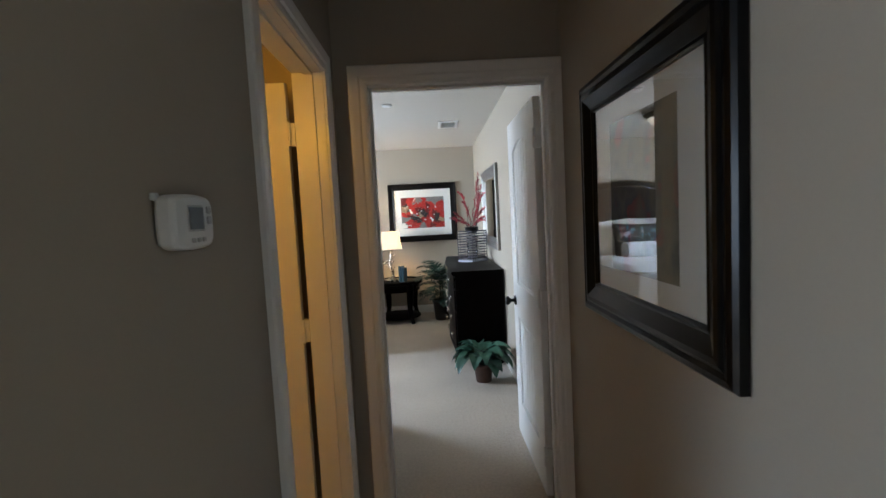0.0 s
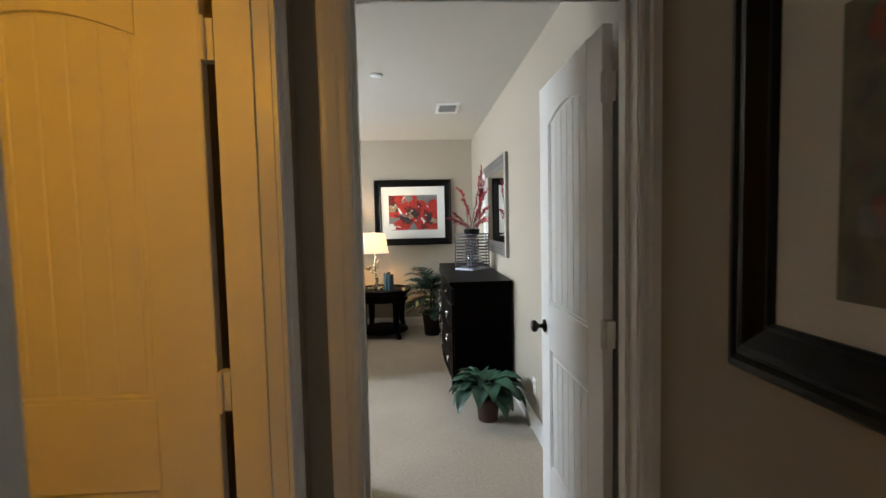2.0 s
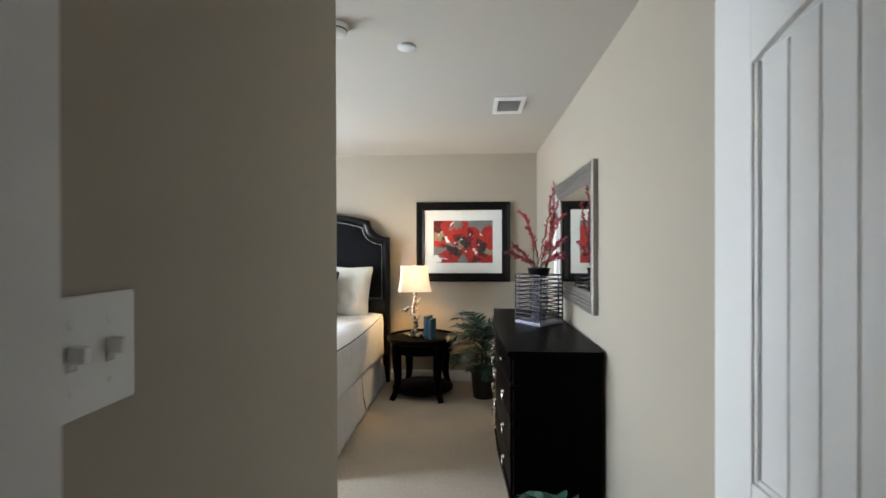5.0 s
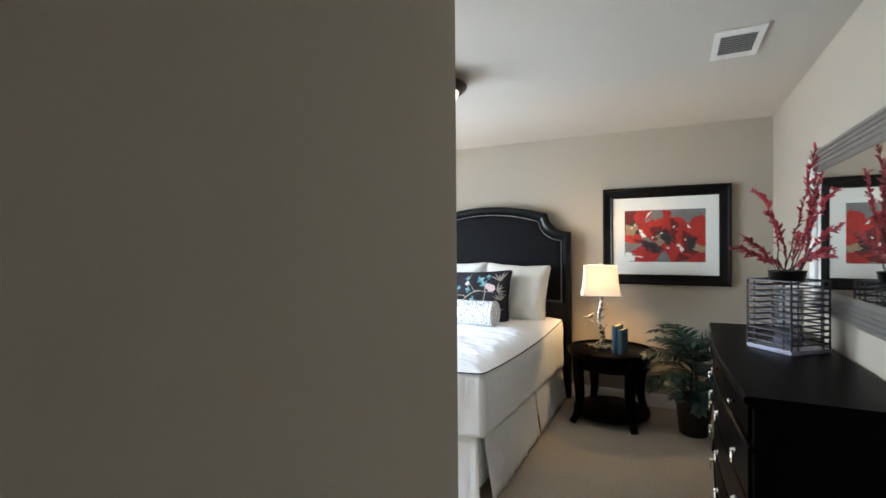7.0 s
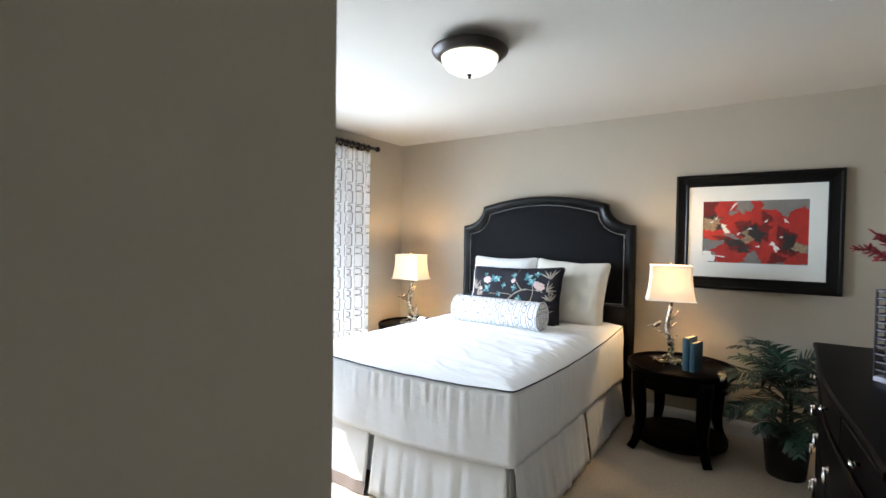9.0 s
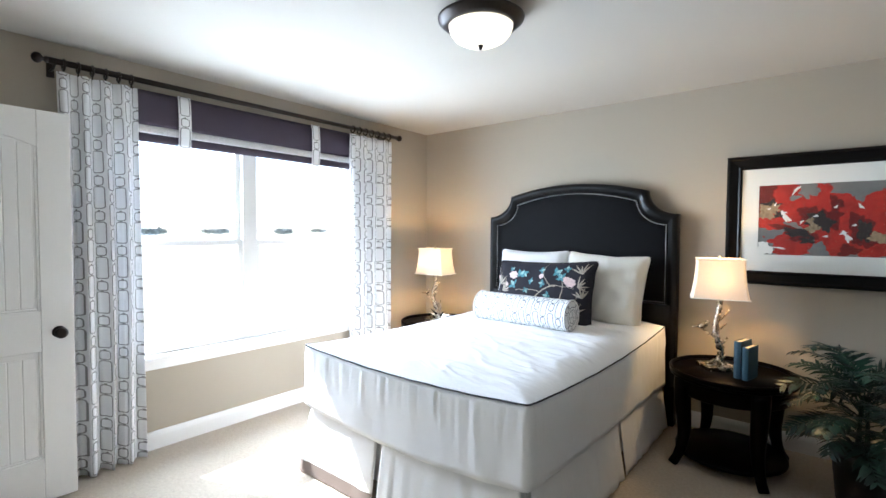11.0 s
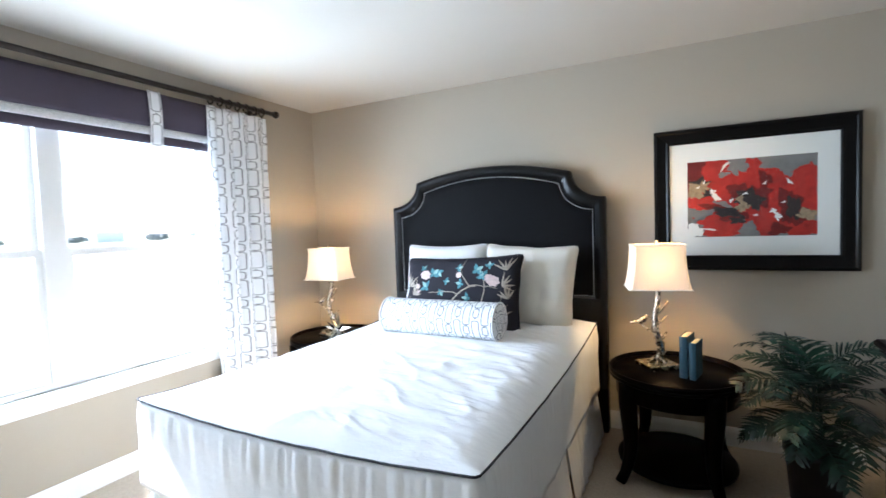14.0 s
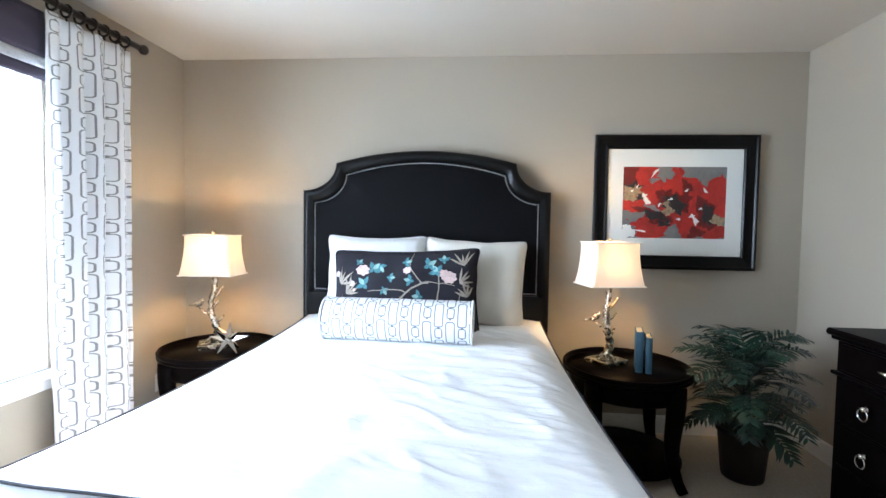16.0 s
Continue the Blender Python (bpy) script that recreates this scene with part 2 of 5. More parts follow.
POPPYGLASS = glass_material("poppy_picture_glass", (0.97, 0.98, 0.97), 0.015, 4.0)
PICGLASS = glass_material("picture_glass", (0.97, 0.98, 0.97), 0.08)
SHADE = shade_material()
BULB = glow("bulb_glow", (1.0, 0.72, 0.36), 2.5)
DOME = glow("frosted_dome_glow", (1.0, 0.86, 0.60), 0.32)
MAT_BOARD = paint("white_mat_board", (0.80, 0.79, 0.75), 0.9, vary=0.015, fine=300, relief=0.08)
GREYP = paint("grey_print_ground", (0.20, 0.195, 0.185), 0.8, vary=0.2, big=9, fine=70)
RED = paint("poppy_red", (0.40, 0.020, 0.012), 0.7, vary=0.35, big=16, fine=60)
REDD = paint("poppy_deep_red", (0.15, 0.008, 0.006), 0.7, vary=0.4, big=16, fine=60)
BLACKP = paint("poppy_black", (0.03, 0.022, 0.02), 0.7, vary=0.4, big=30)
OCHRE = paint("poppy_ochre", (0.30, 0.22, 0.13), 0.7, vary=0.4, big=40)
ABSTRACT = murky_art()
PALM = leaf_material("palm_leaf", (0.003, 0.010, 0.006), (0.022, 0.064, 0.036))
BROAD = leaf_material("broad_leaf", (0.007, 0.030, 0.022), (0.06, 0.165, 0.10))
TERRA = paint("brown_basket_pot", (0.07, 0.035, 0.024), 0.6, vary=0.35, big=14, fine=70, relief=0.3)
DARKPOT = paint("dark_brown_pot", (0.006, 0.004, 0.0038), 0.55, vary=0.3, big=10, fine=60, relief=0.2)
SOIL = paint("potting_moss", (0.035, 0.03, 0.018), 0.95, vary=0.5, big=40, fine=120, relief=0.8, depth=0.006)
STEM = paint("dry_branch", (0.055, 0.022, 0.02), 0.8, vary=0.3, big=30)
BLOSSOM = leaf_material("red_blossom", (0.14, 0.010, 0.016), (0.42, 0.03, 0.045))
PLUM = paint("plum_grey_wire", (0.020, 0.014, 0.022), 0.45, metal=0.1, vary=0.2, big=20)
PALE = paint("pale_lilac_enamel", (0.26, 0.25, 0.31), 0.35, vary=0.25, big=40, fine=120, relief=0.3, depth=0.003)
CRYSTAL = glass_material("clear_cylinder_glass", (0.93, 0.95, 0.97))
BOOK = paint("slate_blue_book_cloth", (0.035, 0.085, 0.115), 0.7, vary=0.12, big=12, fine=300, relief=0.25)
PAGES = paint("cream_paper_edges", (0.62, 0.52, 0.36), 0.9, vary=0.1, big=8, fine=500, stretch=(30, 1, 1))
GRASS = paint("dry_lawn", (0.30, 0.29, 0.20), 0.95, vary=0.3, big=0.4, fine=8)
SIDING = paint("pale_siding", (0.74, 0.72, 0.70), 0.8, vary=0.06)
ROOFM = paint("grey_shingles", (0.42, 0.43, 0.46), 0.9, vary=0.1, fine=12)
# foliage paled and greyed: the haze of distance is put into its colour
CROWN = leaf_material("hazed_far_foliage", (0.12, 0.135, 0.12), (0.20, 0.215, 0.19))

# ---- building blocks ----


def mesh_object(name, bm, material, smooth=False):
    me = bpy.data.meshes.new(name)
    bmesh.ops.recalc_face_normals(bm, faces=bm.faces)
    if smooth:
        for f in bm.faces:
            f.smooth = True
    bm.to_mesh(me)
    bm.free()
    for m in (material if isinstance(material, (list, tuple)) else (material,)):
        me.materials.append(m)
    return new(name, me)


def part(name, bm, material, parent, label="", smooth=False):
    ob = mesh_object(name, bm, material, smooth)
    ob.parent = parent
    return tagged(ob, label)


def shared(name, mesh, parent, m):
    """Another part on a mesh that already exists."""
    ob = new(name, mesh)
    ob.parent = parent
    ob.matrix_basis = m
    return ob


def thing(name, m, label, category, group=""):
    ob = new(name)
    ob.empty_display_size = 0.05
    ob.matrix_basis = m
    return tagged(ob, label, category, group)


def setting(name, bm, material, label, category, smooth=False):
    return tagged(mesh_object(name, bm, material, smooth), label, category, kind="structure")


def box(bm, x0, x1, y0, y1, z0, z1, bevel=0.0, segments=2):
    geom = bmesh.ops.create_cube(bm, size=1.0, matrix=Matrix.Translation(((x0 + x1) / 2, (y0 + y1) / 2, (z0 + z1) / 2)) @ Matrix.Diagonal((abs(x1 - x0), abs(y1 - y0), abs(z1 - z0), 1)))
    if bevel:
        edges = {e for v in geom["verts"] for e in v.link_edges}
        bmesh.ops.bevel(bm, geom=list(edges), offset=bevel, segments=segments, profile=0.5, affect="EDGES")
    return bm


def boxes(*rows, bevel=0.0):
    bm = bmesh.new()
    for r in rows:
        box(bm, *r, bevel=bevel)
    return bm


def lathe(bm, profile, segments=32, cx=0.0, cy=0.0, sx=1.0, sy=1.0):
    """Turns (radius, z) pairs round the z axis."""
    rings = []
    for r, z in profile:
        if r < 1e-5:
            rings.append([bm.verts.new((cx, cy, z))])
        else:
            rings.append([bm.verts.new((cx + sx * r * math.cos(2 * math.pi * i / segments), cy + sy * r * math.sin(2 * math.pi * i / segments), z)) for i in range(segments)])
    for a, b in zip(rings, rings[1:]):
        for i in range(segments):
            j = (i + 1) % segments
            if len(a) == 1 and len(b) == 1:
                continue
            if len(a) == 1:
                bm.faces.new((a[0], b[j], b[i]))
            elif len(b) == 1:
                bm.faces.new((a[i], a[j], b[0]))
            else:
                bm.faces.new((a[i], a[j], b[j], b[i]))
    return bm


def tube(bm, points, radii, segments=8, closed=False):
    """A round rod along points; radii is one number or one for each point."""
    pts = [Vector(p) for p in points]
    n = len(pts)
    rr = radii if isinstance(radii, (list, tuple)) else [radii] * n
    rings = []
    prev = None
    for i, p in enumerate(pts):
        if closed:
            d = pts[(i + 1) % n] - pts[i - 1]
        else:
            d = pts[min(i + 1, n - 1)] - pts[max(i - 1, 0)]
        d.normalize()
        if prev is None:
            side = d.orthogonal().normalized()
        else:
            side = (prev - d * prev.dot(d)).normalized()
        prev = side
        up = d.cross(side)
        rings.append([bm.verts.new(p + rr[i] * (math.cos(2 * math.pi * k / segments) * side + math.sin(2 * math.pi * k / segments) * up)) for k in range(segments)])
    pairs = list(zip(rings, rings[1:])) + ([(rings[-1], rings[0])] if closed else [])
    for a, b in pairs:
        for k in range(segments):
            bm.faces.new((a[k], a[(k + 1) % segments], b[(k + 1) % segments], b[k]))
    if not closed:
        bm.faces.new(rings[0])
        bm.faces.new(rings[-1])
    return bm


def sheet(bm, fn, nu, nv, uv=None):
    """A grid of faces with vertices fn(u, v), u and v from 0 to 1."""
    layer = (bm.loops.layers.uv.get("UVMap") or bm.loops.layers.uv.new("UVMap")) if uv else None
    grid = [[bm.verts.new(fn(i / nu, j / nv)) for j in range(nv + 1)] for i in range(nu + 1)]
    for i in range(nu):
        for j in range(nv):
            f = bm.faces.new((grid[i][j], grid[i + 1][j], grid[i + 1][j + 1], grid[i][j + 1]))
            if uv:
                for loop, (a, b) in zip(f.loops, ((i, j), (i + 1, j), (i + 1, j + 1), (i, j + 1))):
                    loop[layer].uv = uv(a / nu, b / nv)
    return bm


def ring_moulding(w, h, profile):
    """A mitred frame round w by h in the local XZ plane, face towards -Y; profile: (distance in from the edge, depth towards the viewer)."""
    bm = bmesh.new()
    rows = []
    for d, out in profile:
        x, z = w / 2 - d, h / 2 - d
        rows.append([bm.verts.new((sx * x, -out, sz * z)) for sx, sz in ((-1, -1), (1, -1), (1, 1), (-1, 1))])
    for a, b in zip(rows, rows[1:]):
        for k in range(4):
            bm.faces.new((a[k], a[(k + 1) % 4], b[(k + 1) % 4], b[k]))
    return bm


def noise3(x, y, z):
    return noise.noise(Vector((x, y, z)))


# ---- the rooms ----
H = 2.48
XL, XR, XH, XB, XW = -0.205, 0.79, 0.855, 0.975, -3.28
YD0, YD1, YS, YN = 2.08, 2.20, 3.21, 7.035
setting("floor", boxes((-3.40, XB, -3.12, 7.155, -0.1, 0.0)), CARPET, "beige cut-pile wall-to-wall carpet floor", "floor")
setting("ceiling", boxes((-3.40, XB, -3.12, 7.155, H, H + 0.12)), CEIL, "off-white flat painted ceiling", "ceiling")
setting("wall_north", boxes((-3.40, XB, YN, 7.155, 0, H)), WALL, "greige painted wall behind the bed", "wall")
setting("wall_east", boxes((XH, XB, YD1, YN, 0, H)), WALL, "greige painted wall beside the dresser", "wall")
setting("wall_hall_right", boxes((XR, XB, -3.0, YD1, 0, H)), WALL, "greige painted hallway wall with a framed print", "wall")
OX0, OX1, OH = -0.06, 0.728, 2.045
setting("wall_hall_end", boxes((XL, OX0 - 0.02, YD0, YD1, 0, H), (OX1 + 0.02, XR, YD0, YD1, 0, H), (OX0 - 0.02, OX1 + 0.02, YD0, YD1, OH + 0.02, H)), WALL, "greige painted hallway end wall round a doorway", "wall")
LY0, LY1 = 1.170, 1.868
setting("wall_hall_left", boxes((XL - 0.12, XL, 0.30, LY0 - 0.02, 0, H), (XL - 0.12, XL, LY1 + 0.02, YS, 0, H), (XL - 0.12, XL, LY0 - 0.02, LY1 + 0.02, OH + 0.02, H)), WALL, "greige painted hallway wall with a bathroom doorway", "wall")
CX0, CX1 = -3.06, -2.36
setting("wall_south", boxes((XW, CX0 - 0.02, YS - 0.12, YS, 0, H), (CX1 + 0.02, XL - 0.12, YS - 0.12, YS, 0, H), (CX0 - 0.02, CX1 + 0.02, YS - 0.12, YS, 2.07, H)), WALL, "greige painted wall with a closet doorway", "wall")
WY0, WY1, WZ0, WZ1 = 4.11, 5.98, 0.62, 2.12
setting("wall_west", boxes((-3.40, XW, 2.2, WY0, 0, H), (-3.40, XW, WY1, YN, 0, H), (-3.40, XW, WY0, WY1, 0, WZ0), (-3.40, XW, WY0, WY1, WZ1, H)), WALL, "greige painted wall round the bedroom window", "wall")
setting("wall_closet_back", boxes((-3.40, XL - 0.12, YD0, YD1, 0, H)), WALL, "plain painted wall between closet and bathroom", "wall")
setting("wall_bath_west", boxes((-2.02, -1.9, 0.42, YD0, 0, H)), WALL, "plain painted bathroom wall", "wall")
setting("wall_bath_south", boxes((-3.40, XL - 0.12, 0.30, 0.42, 0, H)), WALL, "plain painted wall beside the hallway", "wall")
setting("wall_living_south", boxes((-3.40, XB, -3.12, -3.0, 0, H)), WALL, "plain painted living room wall", "wall")
setting("wall_living_west", boxes((-3.40, XW, -3.0, -2.9, 0, H), (-3.40, XW, -1.3, 2.08, 0, H), (-3.40, XW, -2.9, -1.3, 0, 0.65), (-3.40, XW, -2.9, -1.3, 2.1, H)), WALL, "plain painted wall round the living room window", "wall")

# skirting boards with an eased top edge
BASE_PROFILE = [(0.0, 0.0), (0.014, 0.0), (0.014, 0.085), (0.011, 0.100), (0.006, 0.112), (0.0, 0.118)]


def skirting(x0, y0, x1, y1, nx, ny, label):
    """A skirting board from one floor point to another; (nx, ny) points into the room."""
    bm = bmesh.new()
    ends = [[bm.verts.new((x + nx * d, y + ny * d, z)) for d, z in BASE_PROFILE] for x, y in ((x0, y0), (x1, y1))]
    for a in range(len(BASE_PROFILE) - 1):
        bm.faces.new((ends[0][a], ends[0][a + 1], ends[1][a + 1], ends[1][a]))
    bm.faces.new(ends[0])
    bm.faces.new(ends[1])
    return setting("baseboard", bm, TRIM, label, "baseboard")


skirting(XW, YN, XH, YN, 0, -1, "white baseboard along the wall behind the bed")
skirting(XH, YD1 + 0.02, XH, YN - 0.014, -1, 0, "white baseboard along the dresser wall")
skirting(XW, YS, XW, YN - 0.014, 1, 0, "white baseboard under the bedroom window")
skirting(CX1 + 0.1, YS, XL, YS, 0, 1, "white baseboard beside the closet doorway")
skirting(XL, YD1 + 0.02, XL, YS, 1, 0, "white baseboard under the light switch")
skirting(XL, 0.30, XL, LY0 - 0.09, 1, 0, "white baseboard in the hallway under the thermostat")
skirting(XR, -3.0, XR, YD0, -1, 0, "white baseboard in the hallway under the framed print")

CASE_PROFILE = [(0.0, 0.0), (0.0, 0.010), (0.010, 0.013), (0.026, 0.011), (0.034, 0.016), (0.060, 0.019), (0.072, 0.019), (0.078, 0.014), (0.078, 0.0)]


def casing(name, width, height, m, label, kind="trim"):
    """Moulded door casing in the local XZ plane round an opening centred on x = 0, face towards -Y."""
    bm = bmesh.new()
    rows = []
    for d, out in CASE_PROFILE:
        w = width / 2 + d + 0.004
        rows.append([bm.verts.new(p) for p in ((-w, -out, 0), (-w, -out, height + d + 0.004), (w, -out, height + d + 0.004), (w, -out, 0))])
    for a, b in zip(rows, rows[1:]):
        for k in range(3):
            bm.faces.new((a[k], a[k + 1], b[k + 1], b[k]))
    ob = setting(name, bm, TRIM, label, kind)
    ob.matrix_basis = m
    return ob


def jamb(width, height, depth, m, label, stop_at):
    """Lining boards of a doorway with a stop, in local x across, y through the wall (0 to depth)."""
    bm = boxes((-width / 2 - 0.02, -width / 2, 0, depth, 0, height), (width / 2, width / 2 + 0.02, 0, depth, 0, height), (-width / 2 - 0.02, width / 2 + 0.02, 0, depth, height, height + 0.02),
               (-width / 2, -width / 2 + 0.011, stop_at, stop_at + 0.034, 0, height), (width / 2 - 0.011, width / 2, stop_at, stop_at + 0.034, 0, height), (-width / 2, width / 2, stop_at, stop_at + 0.034, height - 0.011, height))
    ob = setting("door_jamb", bm, TRIM, label, "door frame")
    ob.matrix_basis = m
    return ob


OC = (OX0 + OX1) / 2
jamb(OX1 - OX0, OH, YD1 - YD0, pose(OC, YD0, 0), "white lining of the bedroom doorway", 0.05)
casing("trim", OX1 - OX0, OH, pose(OC, YD0, 0), "white moulded casing round the bedroom doorway")
casing("trim", OX1 - OX0 + 0.05, OH + 0.025, pose(OC, YD1, 0, 0, 0, 180), "white moulded casing on the bedroom side of the doorway")
LC = (LY0 + LY1) / 2
jamb(LY1 - LY0, OH, 0.12, pose(XL, LC, 0, 0, 0, 90), "white lining of the bathroom doorway", 0.037)
casing("trim", LY1 - LY0, OH, pose(XL, LC, 0, 0, 0, 90), "white moulded casing round the bathroom doorway")
CC = (CX0 + CX1) / 2
jamb(CX1 - CX0, 2.05, 0.12, pose(CC, YS, 0, 0, 0, 180), "white lining of the closet doorway", 0.05)
casing("trim", CX1 - CX0, 2.05, pose(CC, YS, 0, 0, 0, 180), "white moulded casing round the closet doorway")

# ---- doors ----


def knob_mesh():
    bm = lathe(bmesh.new(), [(0.0, 0.0), (0.031, 0.0), (0.031, 0.005), (0.026, 0.009), (0.011, 0.012), (0.010, 0.030), (0.018, 0.036), (0.027, 0.044), (0.029, 0.053), (0.026, 0.062), (0.015, 0.068), (0.0, 0.070)], 24)
    bmesh.ops.rotate(bm, cent=(0, 0, 0), matrix=Matrix.Rotation(radians(-90), 3, "X"), verts=bm.verts)
    return bm


def door_leaf(name, width, height, m, label):
    """A planked two-panel door, hinge edge on the local z axis, leaf along +x, 35 mm thick from y = -0.035 to 0."""
    door = tagged(new(name), label, "door", kind="structure")
    door.matrix_basis = m
    st, t = 0.138, 0.035
    z1, z2, z3, rise = 0.24, 0.80, 1.015, 0.05
    ztop = height - 0.19
    box_part = lambda n, r: part(n, box(bmesh.new(), *r, bevel=0.004), DOORW, door)
    box_part("stile", (0, st, -t, 0, 0.008, height))
    box_part("stile", (width - st, width, -t, 0, 0.008, height))
    box_part("rail", (st, width - st, -t, 0, 0.008, z1))
    box_part("rail", (st, width - st, -t, 0, z2, z3))
    bm = bmesh.new()
    a, b = st, width - st
    low = [(a + (b - a) * i / 16, ztop + rise * math.sin(math.pi * i / 16)) for i in range(17)]
    outline = low + [(b, height), (a, height)]
    front = bm.faces.new([bm.verts.new((x, 0, z)) for x, z in outline])
    ext = bmesh.ops.extrude_face_region(bm, geom=[front])
    bmesh.ops.translate(bm, vec=(0, -t, 0), verts=[v for v in ext["geom"] if isinstance(v, bmesh.types.BMVert)])
    part("top_rail", bm, DOORW, door)
    part("core", boxes((a - 0.01, b + 0.01, -t / 2 - 0.006, -t / 2 + 0.006, 0.1, ztop + rise)), DOORW, door)
    n = 6
    for zlo, zhi, arch in ((z1, z2, 0), (z3, ztop, 1)):
        # sticking round the panel
        for r in ((a, a + 0.012, zlo, zhi), (b - 0.012, b, zlo, zhi)):
            box_part("bead", (r[0], r[1], -t + 0.004, -0.004, r[2], r[3]))
        box_part("bead", (a + 0.012, b - 0.012, -t + 0.004, -0.004, zlo, zlo + 0.012))
        for k in range(n):
            x0 = a + 0.02 + (b - a - 0.04) * k / n
            x1 = a + 0.02 + (b - a - 0.04) * (k + 1) / n
            up = rise * math.sin(math.pi * ((x0 + x1) / 2 - a) / (b - a)) if arch else -0.02
            part("plank", box(bmesh.new(), x0 + 0.0006, x1 - 0.0006, -t + 0.008, -0.008, zlo + 0.013, zhi + up - 0.008, bevel=0.0035, segments=1), DOORW, door)
    kn = part("door_knob", knob_mesh(), BRONZE, door, "dark oil-rubbed bronze knob", True)
    kn.matrix_basis = pose(width - 0.065, 0, 0.895)
    back = shared("door_knob", kn.data, door, pose(width - 0.065, -t, 0.895, 0, 0, 180))
    for z in (0.22, height / 2 + 0.02, height - 0.2):
        bm = box(bmesh.new(), -0.026, 0.0, -0.032, -0.004, z - 0.045, z + 0.045)
        tube(bm, [(-0.006, 0.004, z - 0.047), (-0.006, 0.004, z + 0.047)], 0.006, 8)
        part("hinge", bm, TRIM, door, "painted-over butt hinge")
    return door


door_leaf("door_1", 0.755, 2.01, pose(0.703, 2.262, 0, 0, 0, 90), "white planked two-panel bedroom door standing wide open")
door_leaf("door_2", 0.70, 2.01, pose(-0.352, 1.861, 0, 0, 0, 180), "white planked bathroom door standing open, lit yellow")
door_leaf("door_3", 0.655, 2.045, pose(-3.072, 3.235, 0, 0, 0, 90), "white planked closet door open beside the curtain")

# ---- bedroom window ----
win = tagged(new("window_1"), "white twin single-hung window in bright daylight", "window", kind="structure")
win.matrix_basis = pose(-3.34, 0, 0)
WC = 5.02
part("window_frame", boxes((-0.05, 0.05, WY0, WY0 + 0.045, WZ0, WZ1), (-0.05, 0.05, WY1 - 0.045, WY1, WZ0, WZ1), (-0.05, 0.05, WY0 + 0.045, WY1 - 0.045, WZ1 - 0.045, WZ1), (-0.05, 0.05, WY0 + 0.045, WY1 - 0.045, WZ0, WZ0 + 0.03), (-0.05, 0.05, WC - 0.05, WC + 0.05, WZ0 + 0.03, WZ1 - 0.045)), TRIM, win)
for y0, y1 in ((WY0 + 0.045, WC - 0.05), (WC + 0.05, WY1 - 0.045)):
    for z0, z1, x in ((WZ0 + 0.03, 1.365, 0.018), (1.335, WZ1 - 0.045, -0.018)):
        sash = part("sash", boxes((x - 0.016, x + 0.016, y0, y0 + 0.036, z0, z1), (x - 0.016, x + 0.016, y1 - 0.036, y1, z0, z1), (x - 0.016, x + 0.016, y0 + 0.036, y1 - 0.036, z0, z0 + 0.036), (x - 0.016, x + 0.016, y0 + 0.036, y1 - 0.036, z1 - 0.036, z1)), TRIM, win)
        pane = part("pane", boxes((x - 0.003, x + 0.003, y0 + 0.03, y1 - 0.03, z0 + 0.03, z1 - 0.03)), PANE, sash)
        pane.visible_shadow = False
    bm = box(bmesh.new(), 0.034, 0.055, (y0 + y1) / 2 - 0.03, (y0 + y1) / 2 + 0.03, 1.366, 1.378, bevel=0.003)
    part("sash_lock", bm, PLASTIC, win)
part("window_sill", box(bmesh.new(), 0.05, 0.13, WY0 - 0.06, WY1 + 0.06, WZ0 - 0.025, WZ0 + 0.0, bevel=0.006), TRIM, win)
part("apron", box(bmesh.new(), 0.061, 0.076, WY0 - 0.04, WY1 + 0.04, WZ0 - 0.095, WZ0 - 0.026, bevel=0.004), TRIM, win)
win2 = tagged(new("window_2"), "plain white living room window", "window", kind="structure")
win2.matrix_basis = pose(-3.34, 0, 0)
part("window_frame", boxes((-0.05, 0.05, -2.9, -2.85, 0.65, 2.1), (-0.05, 0.05, -1.35, -1.3, 0.65, 2.1), (-0.05, 0.05, -2.85, -1.35, 2.05, 2.1), (-0.05, 0.05, -2.85, -1.35, 0.65, 0.7), (-0.05, 0.05, -2.12, -2.08, 0.7, 2.05)), TRIM, win2)
pane = part("pane", boxes((-0.003, 0.003, -2.85, -1.35, 0.7, 2.05)), PANE, win2)
pane.visible_shadow = False

# ---- curtains, rod and roman shade ----
RX, RZ = -3.165, 2.345
rod = thing("curtain_rod", pose(RX, 3.83, RZ), "dark bronze curtain rod with ball finials", "curtain rod")
part("pole", tube(bmesh.new(), [(0, 0, 0), (0, 2.62, 0)], 0.017, 14), BRONZE, rod, smooth=True)
for y, s in ((0.0, -1), (2.62, 1)):
    bm = lathe(bmesh.new(), [(0.0, 0.0), (0.017, 0.0), (0.017, 0.012), (0.010, 0.016), (0.012, 0.022), (0.025, 0.032), (0.029, 0.045), (0.025, 0.058), (0.012, 0.068), (0.0, 0.070)], 18)
    bmesh.ops.rotate(bm, cent=(0, 0, 0), matrix=Matrix.Rotation(radians(-90 * s), 3, "X"), verts=bm.verts)
    bmesh.ops.translate(bm, vec=(0, y, 0), verts=bm.verts)
    part("finial", bm, BRONZE, rod, smooth=True)
for y in (0.03, 2.50):
    bm = tube(bmesh.new(), [(0, y, -0.012), (-0.05, y, -0.03), (-0.108, y, -0.03)], 0.007, 8)
    box(bm, -0.115, -0.107, y - 0.018, y + 0.018, -0.065, 0.02, bevel=0.003)
    part("bracket", bm, BRONZE, rod)


